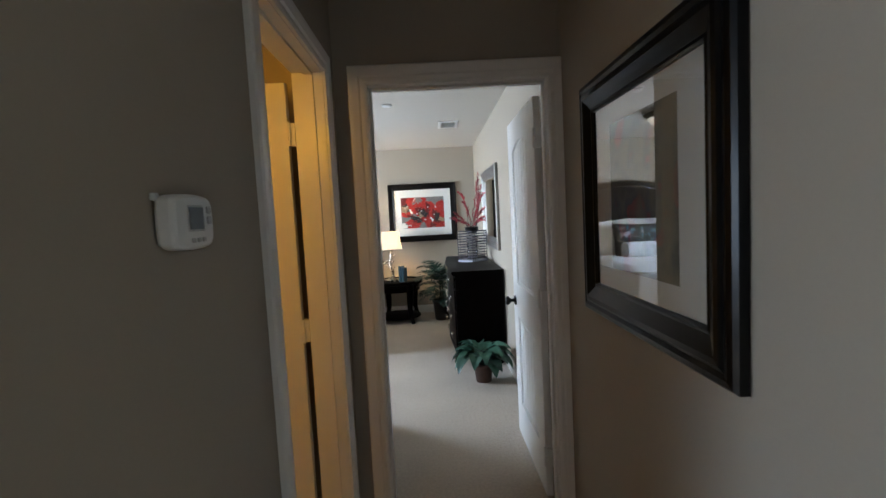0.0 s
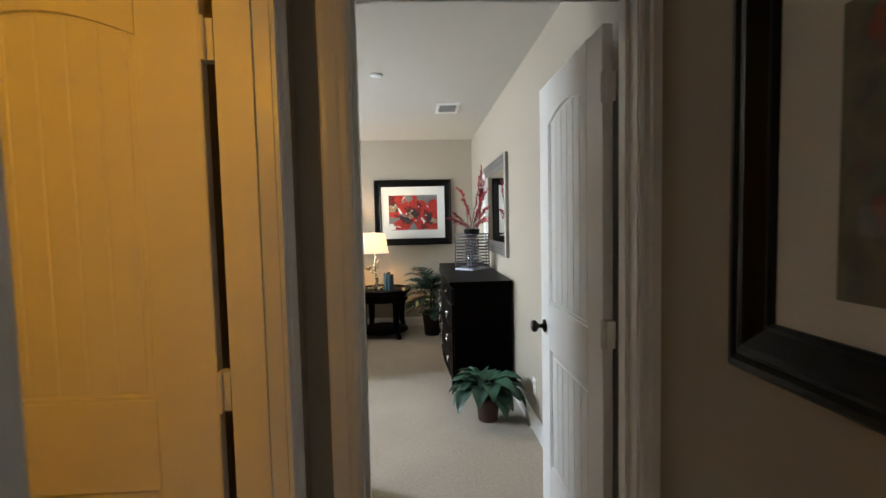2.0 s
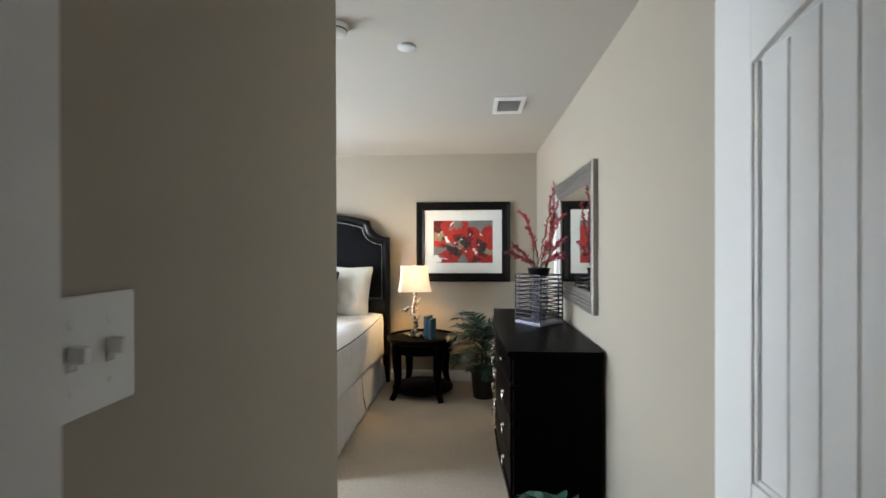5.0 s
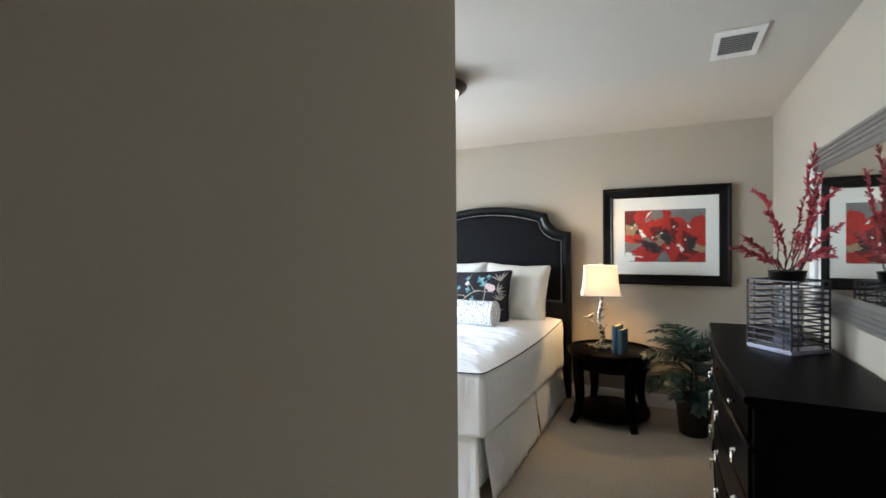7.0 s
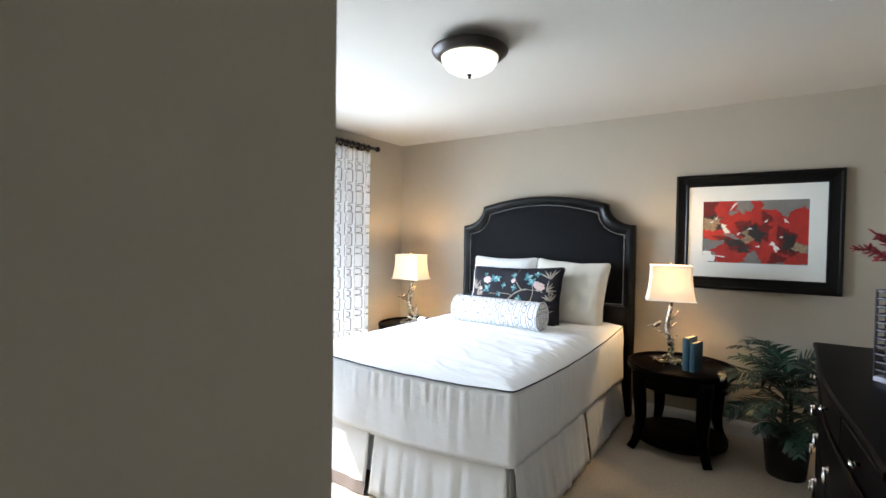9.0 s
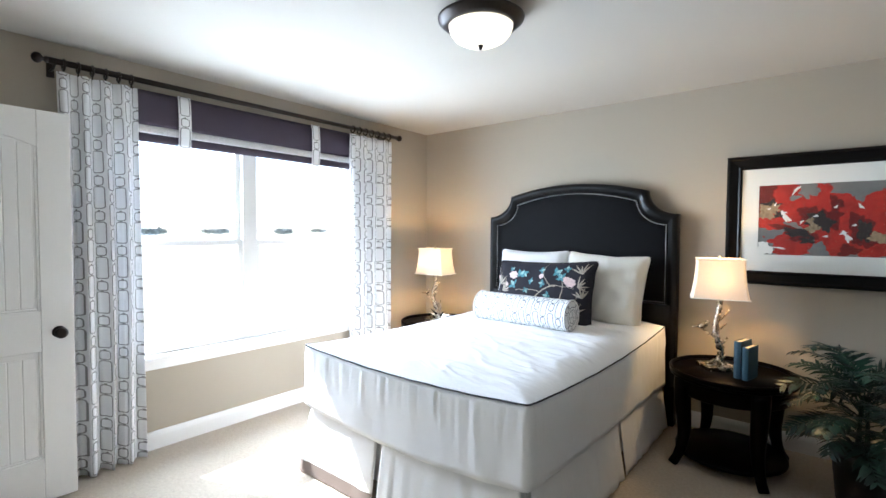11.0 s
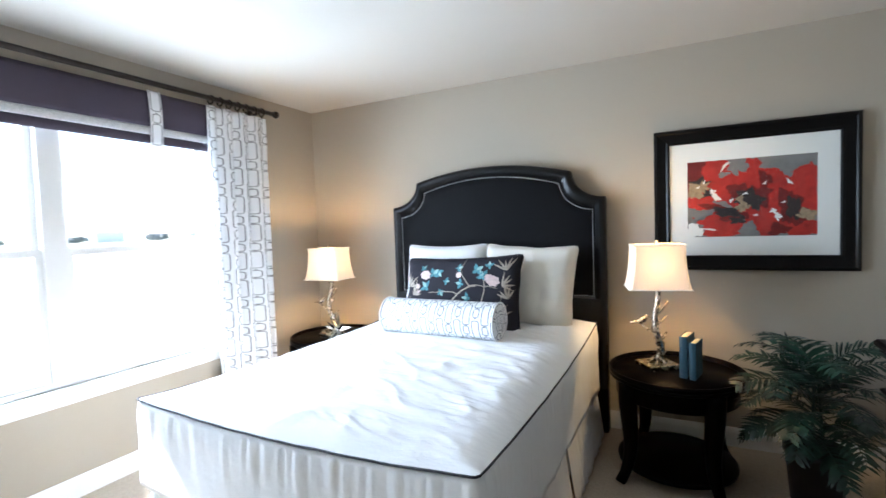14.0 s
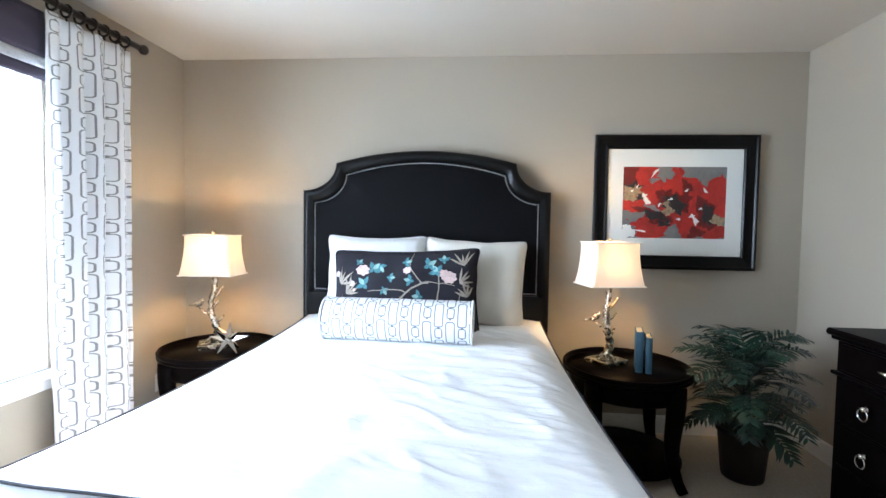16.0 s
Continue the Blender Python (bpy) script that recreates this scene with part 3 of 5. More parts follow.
def curtain(y0, y1, folds, rings, seed, label):
    """A gathered panel on rings, hem on the carpet."""
    ob = thing("curtain", pose(RX, 0, 0), label, "curtain", "window curtains")
    top, rnd = RZ - 0.052, random.Random(seed)
    ph = [rnd.uniform(-0.5, 0.5) for _ in range(folds + 2)]
    cloth_w = folds * 2 * 0.07

    def pt(u, v):
        z = top * (1 - v) + 0.012 * v
        sway = 0.02 * math.sin(2.1 * v + seed)
        y = y0 + (y1 - y0) * u + sway * v + 0.012 * math.sin(9 * u + 3 * v + seed) * v
        a = 2 * math.pi * folds * u + ph[min(int(u * folds), folds)] * v
        depth = 0.027 + 0.013 * min(1, v * 3) + 0.008 * noise3(u * 6, v * 2, seed)
        pinch = 0.55 + 0.45 * min(1, v * 9)
        x = depth * pinch * math.sin(a) + 0.010 * math.sin(2 * a + v * 2) * v + 0.006 * noise3(u * 14, v * 9, seed + 5)
        return (x, y + 0.010 * math.cos(a) * v, z)

    pan = part("panel", sheet(bmesh.new(), pt, folds * 22, 44, lambda u, v: (u * cloth_w, (1 - v) * (top - 0.012))), LINKS, ob, smooth=True)
    mod = pan.modifiers.new("thickness", "SOLIDIFY")
    mod.thickness = 0.002
    for k in range(rings):
        y = y0 + (y1 - y0) * (k + 0.5) / rings
        bm = tube(bmesh.new(), [(0.028 * math.cos(2 * math.pi * i / 18), y, RZ + 0.028 * math.sin(2 * math.pi * i / 18) - 0.010) for i in range(18)], 0.006, 8, True)
        tube(bm, [(0, y, RZ - 0.038), (0, y, RZ - 0.058)], 0.004, 6)
        part("ring", bm, BRONZE, ob, smooth=True)
    return ob


curtain(3.865, 4.25, 4, 6, 1, "white curtain panel printed with grey links")
curtain(5.88, 6.39, 4, 7, 4, "white curtain panel printed with grey links")

shade = thing("roman_shade", pose(XW + 0.012, 4.19, 0), "raised dark aubergine roman shade with printed straps", "window blind")
SW = 1.74
part("headrail", box(bmesh.new(), 0, 0.04, 0, SW, 2.27, 2.31, bevel=0.004), AUBERGINE, shade)
bm = sheet(bmesh.new(), lambda u, v: (0.046 + 0.012 * math.sin(v * math.pi) + 0.003 * noise3(u * 9, v * 3, 2), u * SW, 2.305 - v * 0.215), 40, 8)
pan = part("panel", bm, AUBERGINE, shade, smooth=True)
pan.modifiers.new("thickness", "SOLIDIFY").thickness = 0.003
for i, (za, zb, mat, out) in enumerate(((2.092, 2.040, BAND, 0.052), (2.040, 1.985, AUBERGINE, 0.058))):
    bm = sheet(bmesh.new(), lambda u, v: (out + 0.008 * math.sin(v * math.pi) + 0.002 * noise3(u * 11, v * 3, i + 3), u * SW, za + (zb - za) * v), 40, 5)
    pan = part("band" if mat is BAND else "hem_fold", bm, mat, shade, "grey woven trim band" if mat is BAND else "", True)
    pan.modifiers.new("thickness", "SOLIDIFY").thickness = 0.004
for y in (0.30, 1.32):
    bm = sheet(bmesh.new(), lambda u, v: (0.066 + 0.012 * math.sin(v * math.pi) + (0.004 if 0.01 < v < 0.99 else 0), y + 0.078 * u, 2.31 - 0.34 * v), 4, 12, lambda u, v: (0.072 * u, 0.34 * (1 - v)))
    pan = part("strap", bm, LINKS, shade, "white link-print strap", True)
    pan.modifiers.new("thickness", "SOLIDIFY").thickness = 0.003

# ---- bed ----
BX0, BX1, BY0, BY1, BZ = -2.312, -0.803, 4.84, 6.86, 0.752
BCX = (BX0 + BX1) / 2
BW, BL = BX1 - BX0, BY1 - BY0
bed = thing("bed", pose(BCX, BY0, 0), "queen bed with a white piped coverlet and black headboard", "bed")


def rim(s, inset=0.0, r=0.09):
    """A point on the coverlet's edge: head left, foot left, foot right, head right as s goes from 0 to 1; and its outward normal."""
    hw = BW / 2 - inset
    straight, arc = BL - r, math.pi * r / 2
    total = 2 * straight + 2 * arc + 2 * (hw - r)
    d = s * total
    if d < straight:
        return Vector((-hw, BL - d, 0)), Vector((-1, 0, 0))
    d -= straight
    if d < arc:
        a = d / r
        return Vector((-hw + r - r * math.cos(a), r - r * math.sin(a) + inset, 0)), Vector((-math.cos(a), -math.sin(a), 0))
    d -= arc
    if d < 2 * (hw - r):
        return Vector((-hw + r + d, inset, 0)), Vector((0, -1, 0))
    d -= 2 * (hw - r)
    if d < arc:
        a = d / r
        return Vector((hw - r + r * math.sin(a), r - r * math.cos(a) + inset, 0)), Vector((math.sin(a), -math.cos(a), 0))
    d -= arc
    return Vector((hw, r + d, 0)), Vector((1, 0, 0))


def sag(p):
    """The edge hangs a little lower between the corners."""
    side = math.sin(math.pi * max(0.0, min(1.0, p.y / BL))) ** 0.8
    foot = math.sin(math.pi * max(0.0, min(1.0, p.x / BW + 0.5))) ** 0.8
    near = max(0.0, 1 - p.y / 0.05)
    return 0.042 * side * (1 - near) + 0.034 * foot * near


def top_point(u, v):
    """Coverlet top: u along the edge, v from the edge to the middle line."""
    p, n = rim(u, 0, 0.016)
    mid = Vector((0, max(0.5, p.y), 0))
    q = p.lerp(mid, v)
    z = BZ + 0.014 * (1 - (1 - min(1, v * 3)) ** 2)
    edge = min(1, v * 5)
    z -= sag(p) * max(0.0, 1 - v * 4.5) ** 2
    z += edge * (0.008 * noise3(q.x * 3, q.y * 2, 0) + 0.006 * noise3(q.x * 7 + 2 * q.y, q.y * 13, 3) + 0.004 * noise3(q.x * 9, q.y * 30 + q.x * 6, 5) * max(0, 1 - abs(v - 0.25) * 3))
    z += edge * 0.006 * max(0, 0.3 - abs(noise3(q.x * 4, q.y * 6 + q.x * 2.4, 8))) / 0.3
    # short tucks that run in from the seam, and long drag lines across the bed
    tuck = max(0.0, 1 - abs(v - 0.22) * 3.2) * edge
    z += tuck * 0.0055 * max(0, 0.22 - abs(noise3(q.x * 3 + 4, q.y * 15 + q.x * 5, 12))) / 0.22
    z += edge * 0.003 * max(0, 0.12 - abs(noise3(q.x * 1.3, q.y * 5 - q.x * 1.8, 21))) / 0.12
    return (q.x, q.y, z)


bm = sheet(bmesh.new(), top_point, 420, 60)
part("coverlet_top", bm, LINEN, bed, smooth=True)


def drop_point(u, v):
    p, n = rim(u, 0, 0.016)
    top = BZ - 0.002 - sag(p)
    foot = max(0.0, 1 - p.y / 0.3)
    hem = (0.352 + 0.05 * abs(2 * p.x / BW) ** 2) * foot + (0.395 - 0.07 * p.y / BL) * (1 - foot)
    z = top + v * (hem + 0.006 * noise3(u * 40, 3, 2) - top)
    gather = 0.016 * noise3(u * 260, v * 1.2, 1) * (1 - v) ** 3 * min(1, v * 9) + 0.009 * noise3(u * 30, v * 1.4, 6) * v + 0.004 * noise3(u * 90, v * 2.5, 9) * v
    flare = 0.014 * v + 0.010 * math.sin(math.pi * min(1, v * 2.2)) * 0.6
    q = p + n * (flare + gather)
    return (q.x, q.y, z)


cov = part("coverlet_drop", sheet(bmesh.new(), drop_point, 420, 14), LINEN, bed, smooth=True)
cov.modifiers.new("thickness", "SOLIDIFY").thickness = 0.004
bm = tube(bmesh.new(), [rim(i / 400, -0.003, 0.016)[0] + Vector((0, 0, BZ + 0.001 - sag(rim(i / 400, 0, 0.016)[0]) + 0.003 * noise3(i * 0.1, 0, 0))) for i in range(401)], 0.0038, 8)
part("piping", bm, PIPING, bed, "thin charcoal piping", True)


def skirt_panel(s0, s1, seed, low):
    def pt(u, v):
        p, n = rim(s0 + (s1 - s0) * u, 0.015, 0.05)
        z = 0.43 - v * (0.43 - low)
        w = 0.012 * noise3(u * 15, v * 0.8, seed) * (0.25 + v) + 0.005 * noise3(u * 34, v * 0.6, seed + 3) * v + 0.052 * v ** 1.3 + 0.03 * v * abs(n.x * n.y) * 2
        q = p + n * w
        return (q.x, q.y, z)
    return sheet(bmesh.new(), pt, 60, 10), pt


SEAMS = (0.0, 0.19, 0.479, 0.634, 0.830, 1.0)
for k, (s0, s1) in enumerate(zip(SEAMS, SEAMS[1:])):
    g = 0.0035
    bm, pt = skirt_panel(s0 + g, s1 - g, 10 + k, 0.008 if s1 < 0.48 else 0.028)
    pan = part("skirt_panel", bm, SKIRT, bed, smooth=True)
    pan.modifiers.new("thickness", "SOLIDIFY").thickness = 0.003
    if s1 < 0.48:
        hem = sheet(bmesh.new(), lambda u, v: tuple(Vector(pt(u, 0.84 + 0.16 * v)) + rim(s0 + g + (s1 - s0 - 2 * g) * u, 0.015, 0.05)[1] * 0.005), 60, 2)
        part("skirt_hem", hem, HEM, bed, "taupe hem band", True)
part("mattress", boxes((-BW / 2 + 0.04, BW / 2 - 0.04, 0.05, BL, 0.36, BZ - 0.02)), SKIRT, bed)
part("box_base", boxes((-BW / 2 + 0.035, BW / 2 - 0.035, 0.05, BL, 0.10, 0.36)), SKIRT, bed)
for x in (-0.66, 0.66):
    for y in (0.12, BL - 0.12):
        part("bed_foot", lathe(bmesh.new(), [(0.0, 0), (0.022, 0), (0.03, 0.06), (0.034, 0.10), (0.0, 0.10)], 14, x, y), WOOD, bed, smooth=True)

# headboard, an arched top with scooped shoulders
HW, HS, HT, HA = 0.815, 1.575, 1.757, 1.838


def board_outline(inset):
    """Right half, from the floor side up to the middle, then mirrored."""
    hw, top = HW - inset, -inset
    pts = [(hw, 0.30 if inset == 0 else 0.905), (hw, HS + top)]
    cx, cz, rx, rz = hw, HT + top, 0.222, HT - HS
    for i in range(1, 13):
        a = math.pi / 2 * i / 12
        pts.append((cx - rx * math.sin(a) + inset * 0.12, HS + top + rz * (1 - math.cos(a))))
    sx = pts[-1][0]
    for i in range(1, 15):
        x = sx * (1 - i / 14)
        pts.append((x, HT + top + (HA - HT) * (1 - (x / sx) ** 2)))
    return pts + [(-x, z) for x, z in reversed(pts[:-1])]


def outline_mesh(a, ya, b=None, yb=None):
    bm = bmesh.new()
    va = [bm.verts.new((x, ya, z)) for x, z in a]
    if b is None:
        bm.faces.new(va)
    else:
        vb = [bm.verts.new((x, yb, z)) for x, z in b]
        for i in range(len(a) - 1):
            bm.faces.new((va[i], va[i + 1], vb[i + 1], vb[i]))
    return bm


head = part("headboard", outline_mesh(board_outline(0.0), BL + 0.14), WOOD, bed)
YB = BL + 0.14
steps = [(0.0, YB, 0.0), (0.0, YB - 0.075, 0.0), (0.012, YB - 0.088, 0.0), (0.034, YB - 0.092, 0.0), (0.044, YB - 0.082, 0.0), (0.062, YB - 0.080, 0.0), (0.070, YB - 0.062, 0.0)]
bm = bmesh.new()
rings = [[bm.verts.new((x, y, z if z > 1.0 else 0.30)) for x, z in board_outline(d)] for d, y, _ in steps]
for a, b in zip(rings, rings[1:]):
    for i in range(len(a) - 1):
        bm.faces.new((a[i], a[i + 1], b[i + 1], b[i]))
part("headboard_moulding", bm, BLACKF, head, "dark espresso wood moulding", True)
inner = board_outline(0.070)
bm = bmesh.new()
cz = 1.15
layers = []
for f, puff in ((1.0, 0.0), (0.97, 0.010), (0.90, 0.016), (0.6, 0.02), (0.2, 0.021)):
    layers.append([bm.verts.new((x * f, YB - 0.060 - puff, cz + (z - cz) * f)) for x, z in inner])
for a, b in zip(layers, layers[1:]):
    for i in range(len(a)):
        j = (i + 1) % len(a)
        bm.faces.new((a[i], a[j], b[j], b[i]))
bm.faces.new(layers[-1])
part("upholstery", bm, LEATHER, head, "padded black leather panel", True)
nail = board_outline(0.080)
path = [Vector((x, YB - 0.076, max(z, 0.918))) for x, z in nail + nail[:1]]
bm = bmesh.new()
acc, step = 0.0, 0.0165
for p, q in zip(path, path[1:]):
    seg = (q - p).length
    while acc < seg:
        c = p.lerp(q, acc / seg)
        bmesh.ops.create_icosphere(bm, subdivisions=1, radius=0.0046, matrix=Matrix.Translation(c) @ Matrix.Diagonal((1, 0.6, 1, 1)))
        acc += step
    acc -= seg
nails = part("nailhead_trim", bm, NICKEL, head, "bright nickel nailheads", True)
nails["kind"] = "stuff"
part("lower_rail", box(bmesh.new(), -HW + 0.02, HW - 0.02, YB - 0.085, YB - 0.01, 0.62, 0.902, bevel=0.008), BLACKF, head)
for sx in (-1, 1):
    part("post", box(bmesh.new(), sx * HW - 0.035 - sx * 0.035, sx * HW + 0.035 - sx * 0.035, YB - 0.08, YB, 0.0, 0.72, bevel=0.006), WOOD, head)

# ---- pillows ----


def pillow_point(u, v, side, w, h, t, seed):
    """A point of a stuffed cushion in the local XZ plane (z from 0), puffed along y."""
    a, b = 2 * u - 1, 2 * v - 1
    ear = 0.012 * (a * b) ** 6 - 0.035 * (a * b) ** 24
    pinch_x = 1 + ear - 0.06 * (1 - b * b) * abs(a) ** 3 + 0.022 * noise3(b * 2.6, seed + a * 0.6, 0) * abs(a)
    pinch_z = 1 + ear - 0.075 * (1 - a * a) * abs(b) ** 3 + 0.02 * noise3(a * 2.4, seed + 7, 1) * abs(b)
    bulge = max(0.0, (1 - a ** 4) * (1 - b ** 4)) ** 0.48
    puff = t / 2 * bulge + 0.006 * noise3(a * 2.5 + seed, b * 2.5, side * 3) * bulge + 0.022 * bulge * noise3(a * 3.2, b * 3.2 + seed, 4) + 0.012 * bulge * abs(a * b) * noise3(a * 7 - b * 7, a * 2 + b * 2, seed) + 0.010 * noise3(a * 9, b * 3 + seed, 2) * bulge
    return Vector((a * w / 2 * pinch_x, side * puff, h / 2 + b * h / 2 * pinch_z))


def pillow(name, w, h, t, m, material, label, seed, parts=None):
    ob = thing(name, m, label, "pillow", "pillows on the bed")
    bm = bmesh.new()
    for side in (-1, 1):
        sheet(bm, lambda u, v: pillow_point(u, v, side, w, h, t, seed), 28, 22)
    bmesh.ops.remove_doubles(bm, verts=bm.verts, dist=0.0006)
    part("cushion", bm, material, ob, smooth=True)
    edge = [pillow_point(i / 24, 0, -1, w, h, t, seed) for i in range(24)] + [pillow_point(1, i / 24, -1, w, h, t, seed) for i in range(24)] + [pillow_point(1 - i / 24, 1, -1, w, h, t, seed) for i in range(24)] + [pillow_point(0, 1 - i / 24, -1, w, h, t, seed) for i in range(24)]
    part("welt", tube(bmesh.new(), edge, 0.005, 6, True), material, ob, smooth=True)
    return ob


pillow("square_pillow", 0.625, 0.565, 0.23, pose(-1.838, 6.70, 0.728, -12, 0, 2), WHITEP, "plump white square pillow against the headboard", 1)
pillow("square_pillow", 0.64, 0.565, 0.24, pose(-1.243, 6.70, 0.720, -14, 2, -2), CREAM, "plump cream square pillow against the headboard", 2)
PW, PH, PT = 0.865, 0.515, 0.18
floral = pillow("lumbar_pillow", PW, PH, PT, pose(-1.612, 6.45, 0.715, -17, -2, -3), INK, "dark oblong pillow printed with branches and blossoms", 3)


def print_shapes(shapes):
    """Flat printed patches that follow the cushion's front."""
    bm = bmesh.new()
    for pts in shapes:
        ring = []
        cx, cz = sum(p[0] for p in pts) / len(pts), sum(p[1] for p in pts) / len(pts)
        surf = lambda x, z: pillow_point(min(1, max(0, x / PW + 0.5)), min(1, max(0, z / PH)), -1, PW, PH, PT, 3) + Vector((0, -0.0035, 0))
        c = bm.verts.new(surf(cx, cz))
        ring = [bm.verts.new(surf(x, z)) for x, z in pts]
        for i in range(len(ring)):
            bm.faces.new((c, ring[i], ring[(i + 1) % len(ring)]))
    return bm


def blade(x, z, ang, length, width):
    """A leaf outline from its base."""
    pts = []
    for i in range(9):
        f = i / 8
        pts.append((f * length, width * math.sin(math.pi * f ** 0.8)))
    for i in range(7, 0, -1):
        f = i / 8
        pts.append((f * length, -width * math.sin(math.pi * f ** 0.8)))
    c, s = math.cos(ang), math.sin(ang)
    return [(x + a * c - b * s, z + a * s + b * c) for a, b in pts]


def blob(x, z, r, rnd, lobes=5, depth=0.22, squash=1.0):
    ph = rnd.uniform(0, 6.28)
    return [(x + r * (1 + depth * math.sin(lobes * 2 * math.pi * i / 30 + ph)) * math.cos(2 * math.pi * i / 30), z + squash * r * (1 + depth * math.sin(lobes * 2 * math.pi * i / 30 + ph)) * math.sin(2 * math.pi * i / 30)) for i in range(30)]


def stroke(points, w0, w1):
    """A tapering band along a polyline, as quads."""
    out = []
    n = len(points) - 1
    for i in range(n):
        (x0, z0), (x1, z1) = points[i], points[i + 1]
        d = math.hypot(x1 - x0, z1 - z0) or 1
        nx, nz = -(z1 - z0) / d, (x1 - x0) / d
        a, b = w0 + (w1 - w0) * i / n, w0 + (w1 - w0) * (i + 1) / n
        out.append([(x0 + nx * a, z0 + nz * a), (x1 + nx * b, z1 + nz * b), (x1 - nx * b, z1 - nz * b), (x0 - nx * a, z0 - nz * a)])
    return out


rnd = random.Random(7)


def wander(x, z, ang, n, step, turn):
    pts = [(x, z)]
    for _ in range(n):
        ang += rnd.uniform(-turn, turn)
        x, z = x + step * math.cos(ang), z + step * math.sin(ang)
        pts.append((x, z))
    return pts


trunk = wander(-0.07, 0.10, 1.35, 9, 0.035, 0.35)
twigs = [stroke(trunk, 0.007, 0.004)]
for k, ang in ((3, 0.4), (5, 2.6), (7, 0.7), (8, 2.2)):
    twigs[0] += stroke(wander(*trunk[k], ang, 7, 0.032, 0.4), 0.0035, 0.0015)
twigs.append(stroke(wander(0.20, 0.10, 1.6, 8, 0.033, 0.2), 0.0045, 0.003))
twigs.append(stroke(wander(0.28, 0.12, 0.9, 5, 0.03, 0.3), 0.003, 0.0015))
sprays = []
for x, z, a0 in ((-0.36, 0.14, 1.2), (-0.33, 0.24, 0.8), (-0.38, 0.30, 1.0), (0.12, 0.10, 1.0), (0.31, 0.10, 1.3), (0.33, 0.30, 0.6), (0.36, 0.40, 1.8), (-0.30, 0.10, 0.5), (0.38, 0.22, 2.0)):
    for k in range(5):
        sprays.append(blade(x, z, a0 + (k - 2) * 0.42 + rnd.uniform(-0.1, 0.1), rnd.uniform(0.07, 0.115), 0.0065))
teal, mint, pink = [], [], []
for x, z, r in ((-0.22, 0.29, 0.035), (-0.17, 0.38, 0.033), (-0.13, 0.395, 0.027), (-0.07, 0.33, 0.022), (0.05, 0.31, 0.025), (0.10, 0.22, 0.027), (0.07, 0.16, 0.020), (0.15, 0.40, 0.035), (0.20, 0.36, 0.033), (0.24, 0.43, 0.025), (-0.10, 0.26, 0.022), (-0.26, 0.42, 0.020), (0.02, 0.42, 0.025)):
    ang = rnd.uniform(0, 6.28)
    for j in range(3):
        (mint if j == 1 else teal).append(blade(x, z, ang + (j - 1) * 1.15, r * 1.55, r * 0.42))
    teal.append(blade(x, z, ang + 3.1, r * 0.9, r * 0.35))
for x, z, r in ((-0.23, 0.375, 0.038), (-0.30, 0.30, 0.02), (0.03, 0.37, 0.024), (0.27, 0.33, 0.042), (0.24, 0.35, 0.03), (-0.34, 0.10, 0.03), (-0.28, 0.26, 0.012), (-0.40, 0.36, 0.02)):
    pink.append(blob(x, z, r, rnd, 7, 0.12, 0.8))
for shapes in twigs:
    part("printed_twig", print_shapes(shapes), TAUPE, floral)
for name, material, group in (("printed_blade", TAUPE, sprays), ("printed_leaf", TEAL, teal), ("printed_leaf", MINT, mint), ("printed_blossom", BLUSH, pink)):
    for shape in group:
        part(name, print_shapes([shape]), material, floral)

bol = thing("bolster", pose(-1.592, 6.19, 0.870, 0, 0, -2), "white bolster printed with grey links, piped ends", "pillow", "pillows on the bed")
BR, BLEN = 0.110, 0.745
bm = sheet(bmesh.new(), lambda u, v: ((u - 0.5) * BLEN, (BR + 0.003 * noise3(u * 7, math.cos(v * 6.28) * 1.5, math.sin(v * 6.28))) * math.cos(2 * math.pi * v), (BR + 0.003 * noise3(u * 7, v * 3, 1)) * math.sin(2 * math.pi * v) * 0.97), 40, 36, lambda u, v: (u * BLEN, v * 2 * math.pi * BR))
part("cover", bm, LINKSB, bol, smooth=True)
for s in (-1, 1):
    bm = bmesh.new()
    sheet(bm, lambda u, v: (s * (BLEN / 2 + 0.018 * (1 - u) * (1 - 0.6 * (1 - u))), BR * u * math.cos(2 * math.pi * v), BR * 0.97 * u * math.sin(2 * math.pi * v)), 5, 32, lambda u, v: (u * BR, v * 0.7))
    part("end_cap", bm, LINKSB, bol, smooth=True)
    part("welt", tube(bmesh.new(), [(s * BLEN / 2, (BR + 0.001) * math.cos(2 * math.pi * i / 36), (BR + 0.001) * 0.97 * math.sin(2 * math.pi * i / 36)) for i in range(36)], 0.005, 6, True), WHITEP, bol, smooth=True)

# ---- framed pictures and mirror ----


def facing(x, y, z, way):
    """Pose of something flat on a wall: way is the side of the room that it faces."""
    return pose(x, y, z, 0, 0, {"-y": 0, "+x": 90, "+y": 180, "-x": -90}[way])


def flat(bm, pts, out):
    vs = [bm.verts.new((x, -out, z)) for x, z in pts]
    bm.faces.new(vs)
    return bm


def fan(bm, pts, out):
    """A flat patch of any outline, as a fan."""
    c = bm.verts.new((sum(p[0] for p in pts) / len(pts), -out, sum(p[1] for p in pts) / len(pts)))
    vs = [bm.verts.new((x, -out, z)) for x, z in pts]
    for i in range(len(vs)):
        bm.faces.new((c, vs[i], vs[(i + 1) % len(vs)]))
    return bm


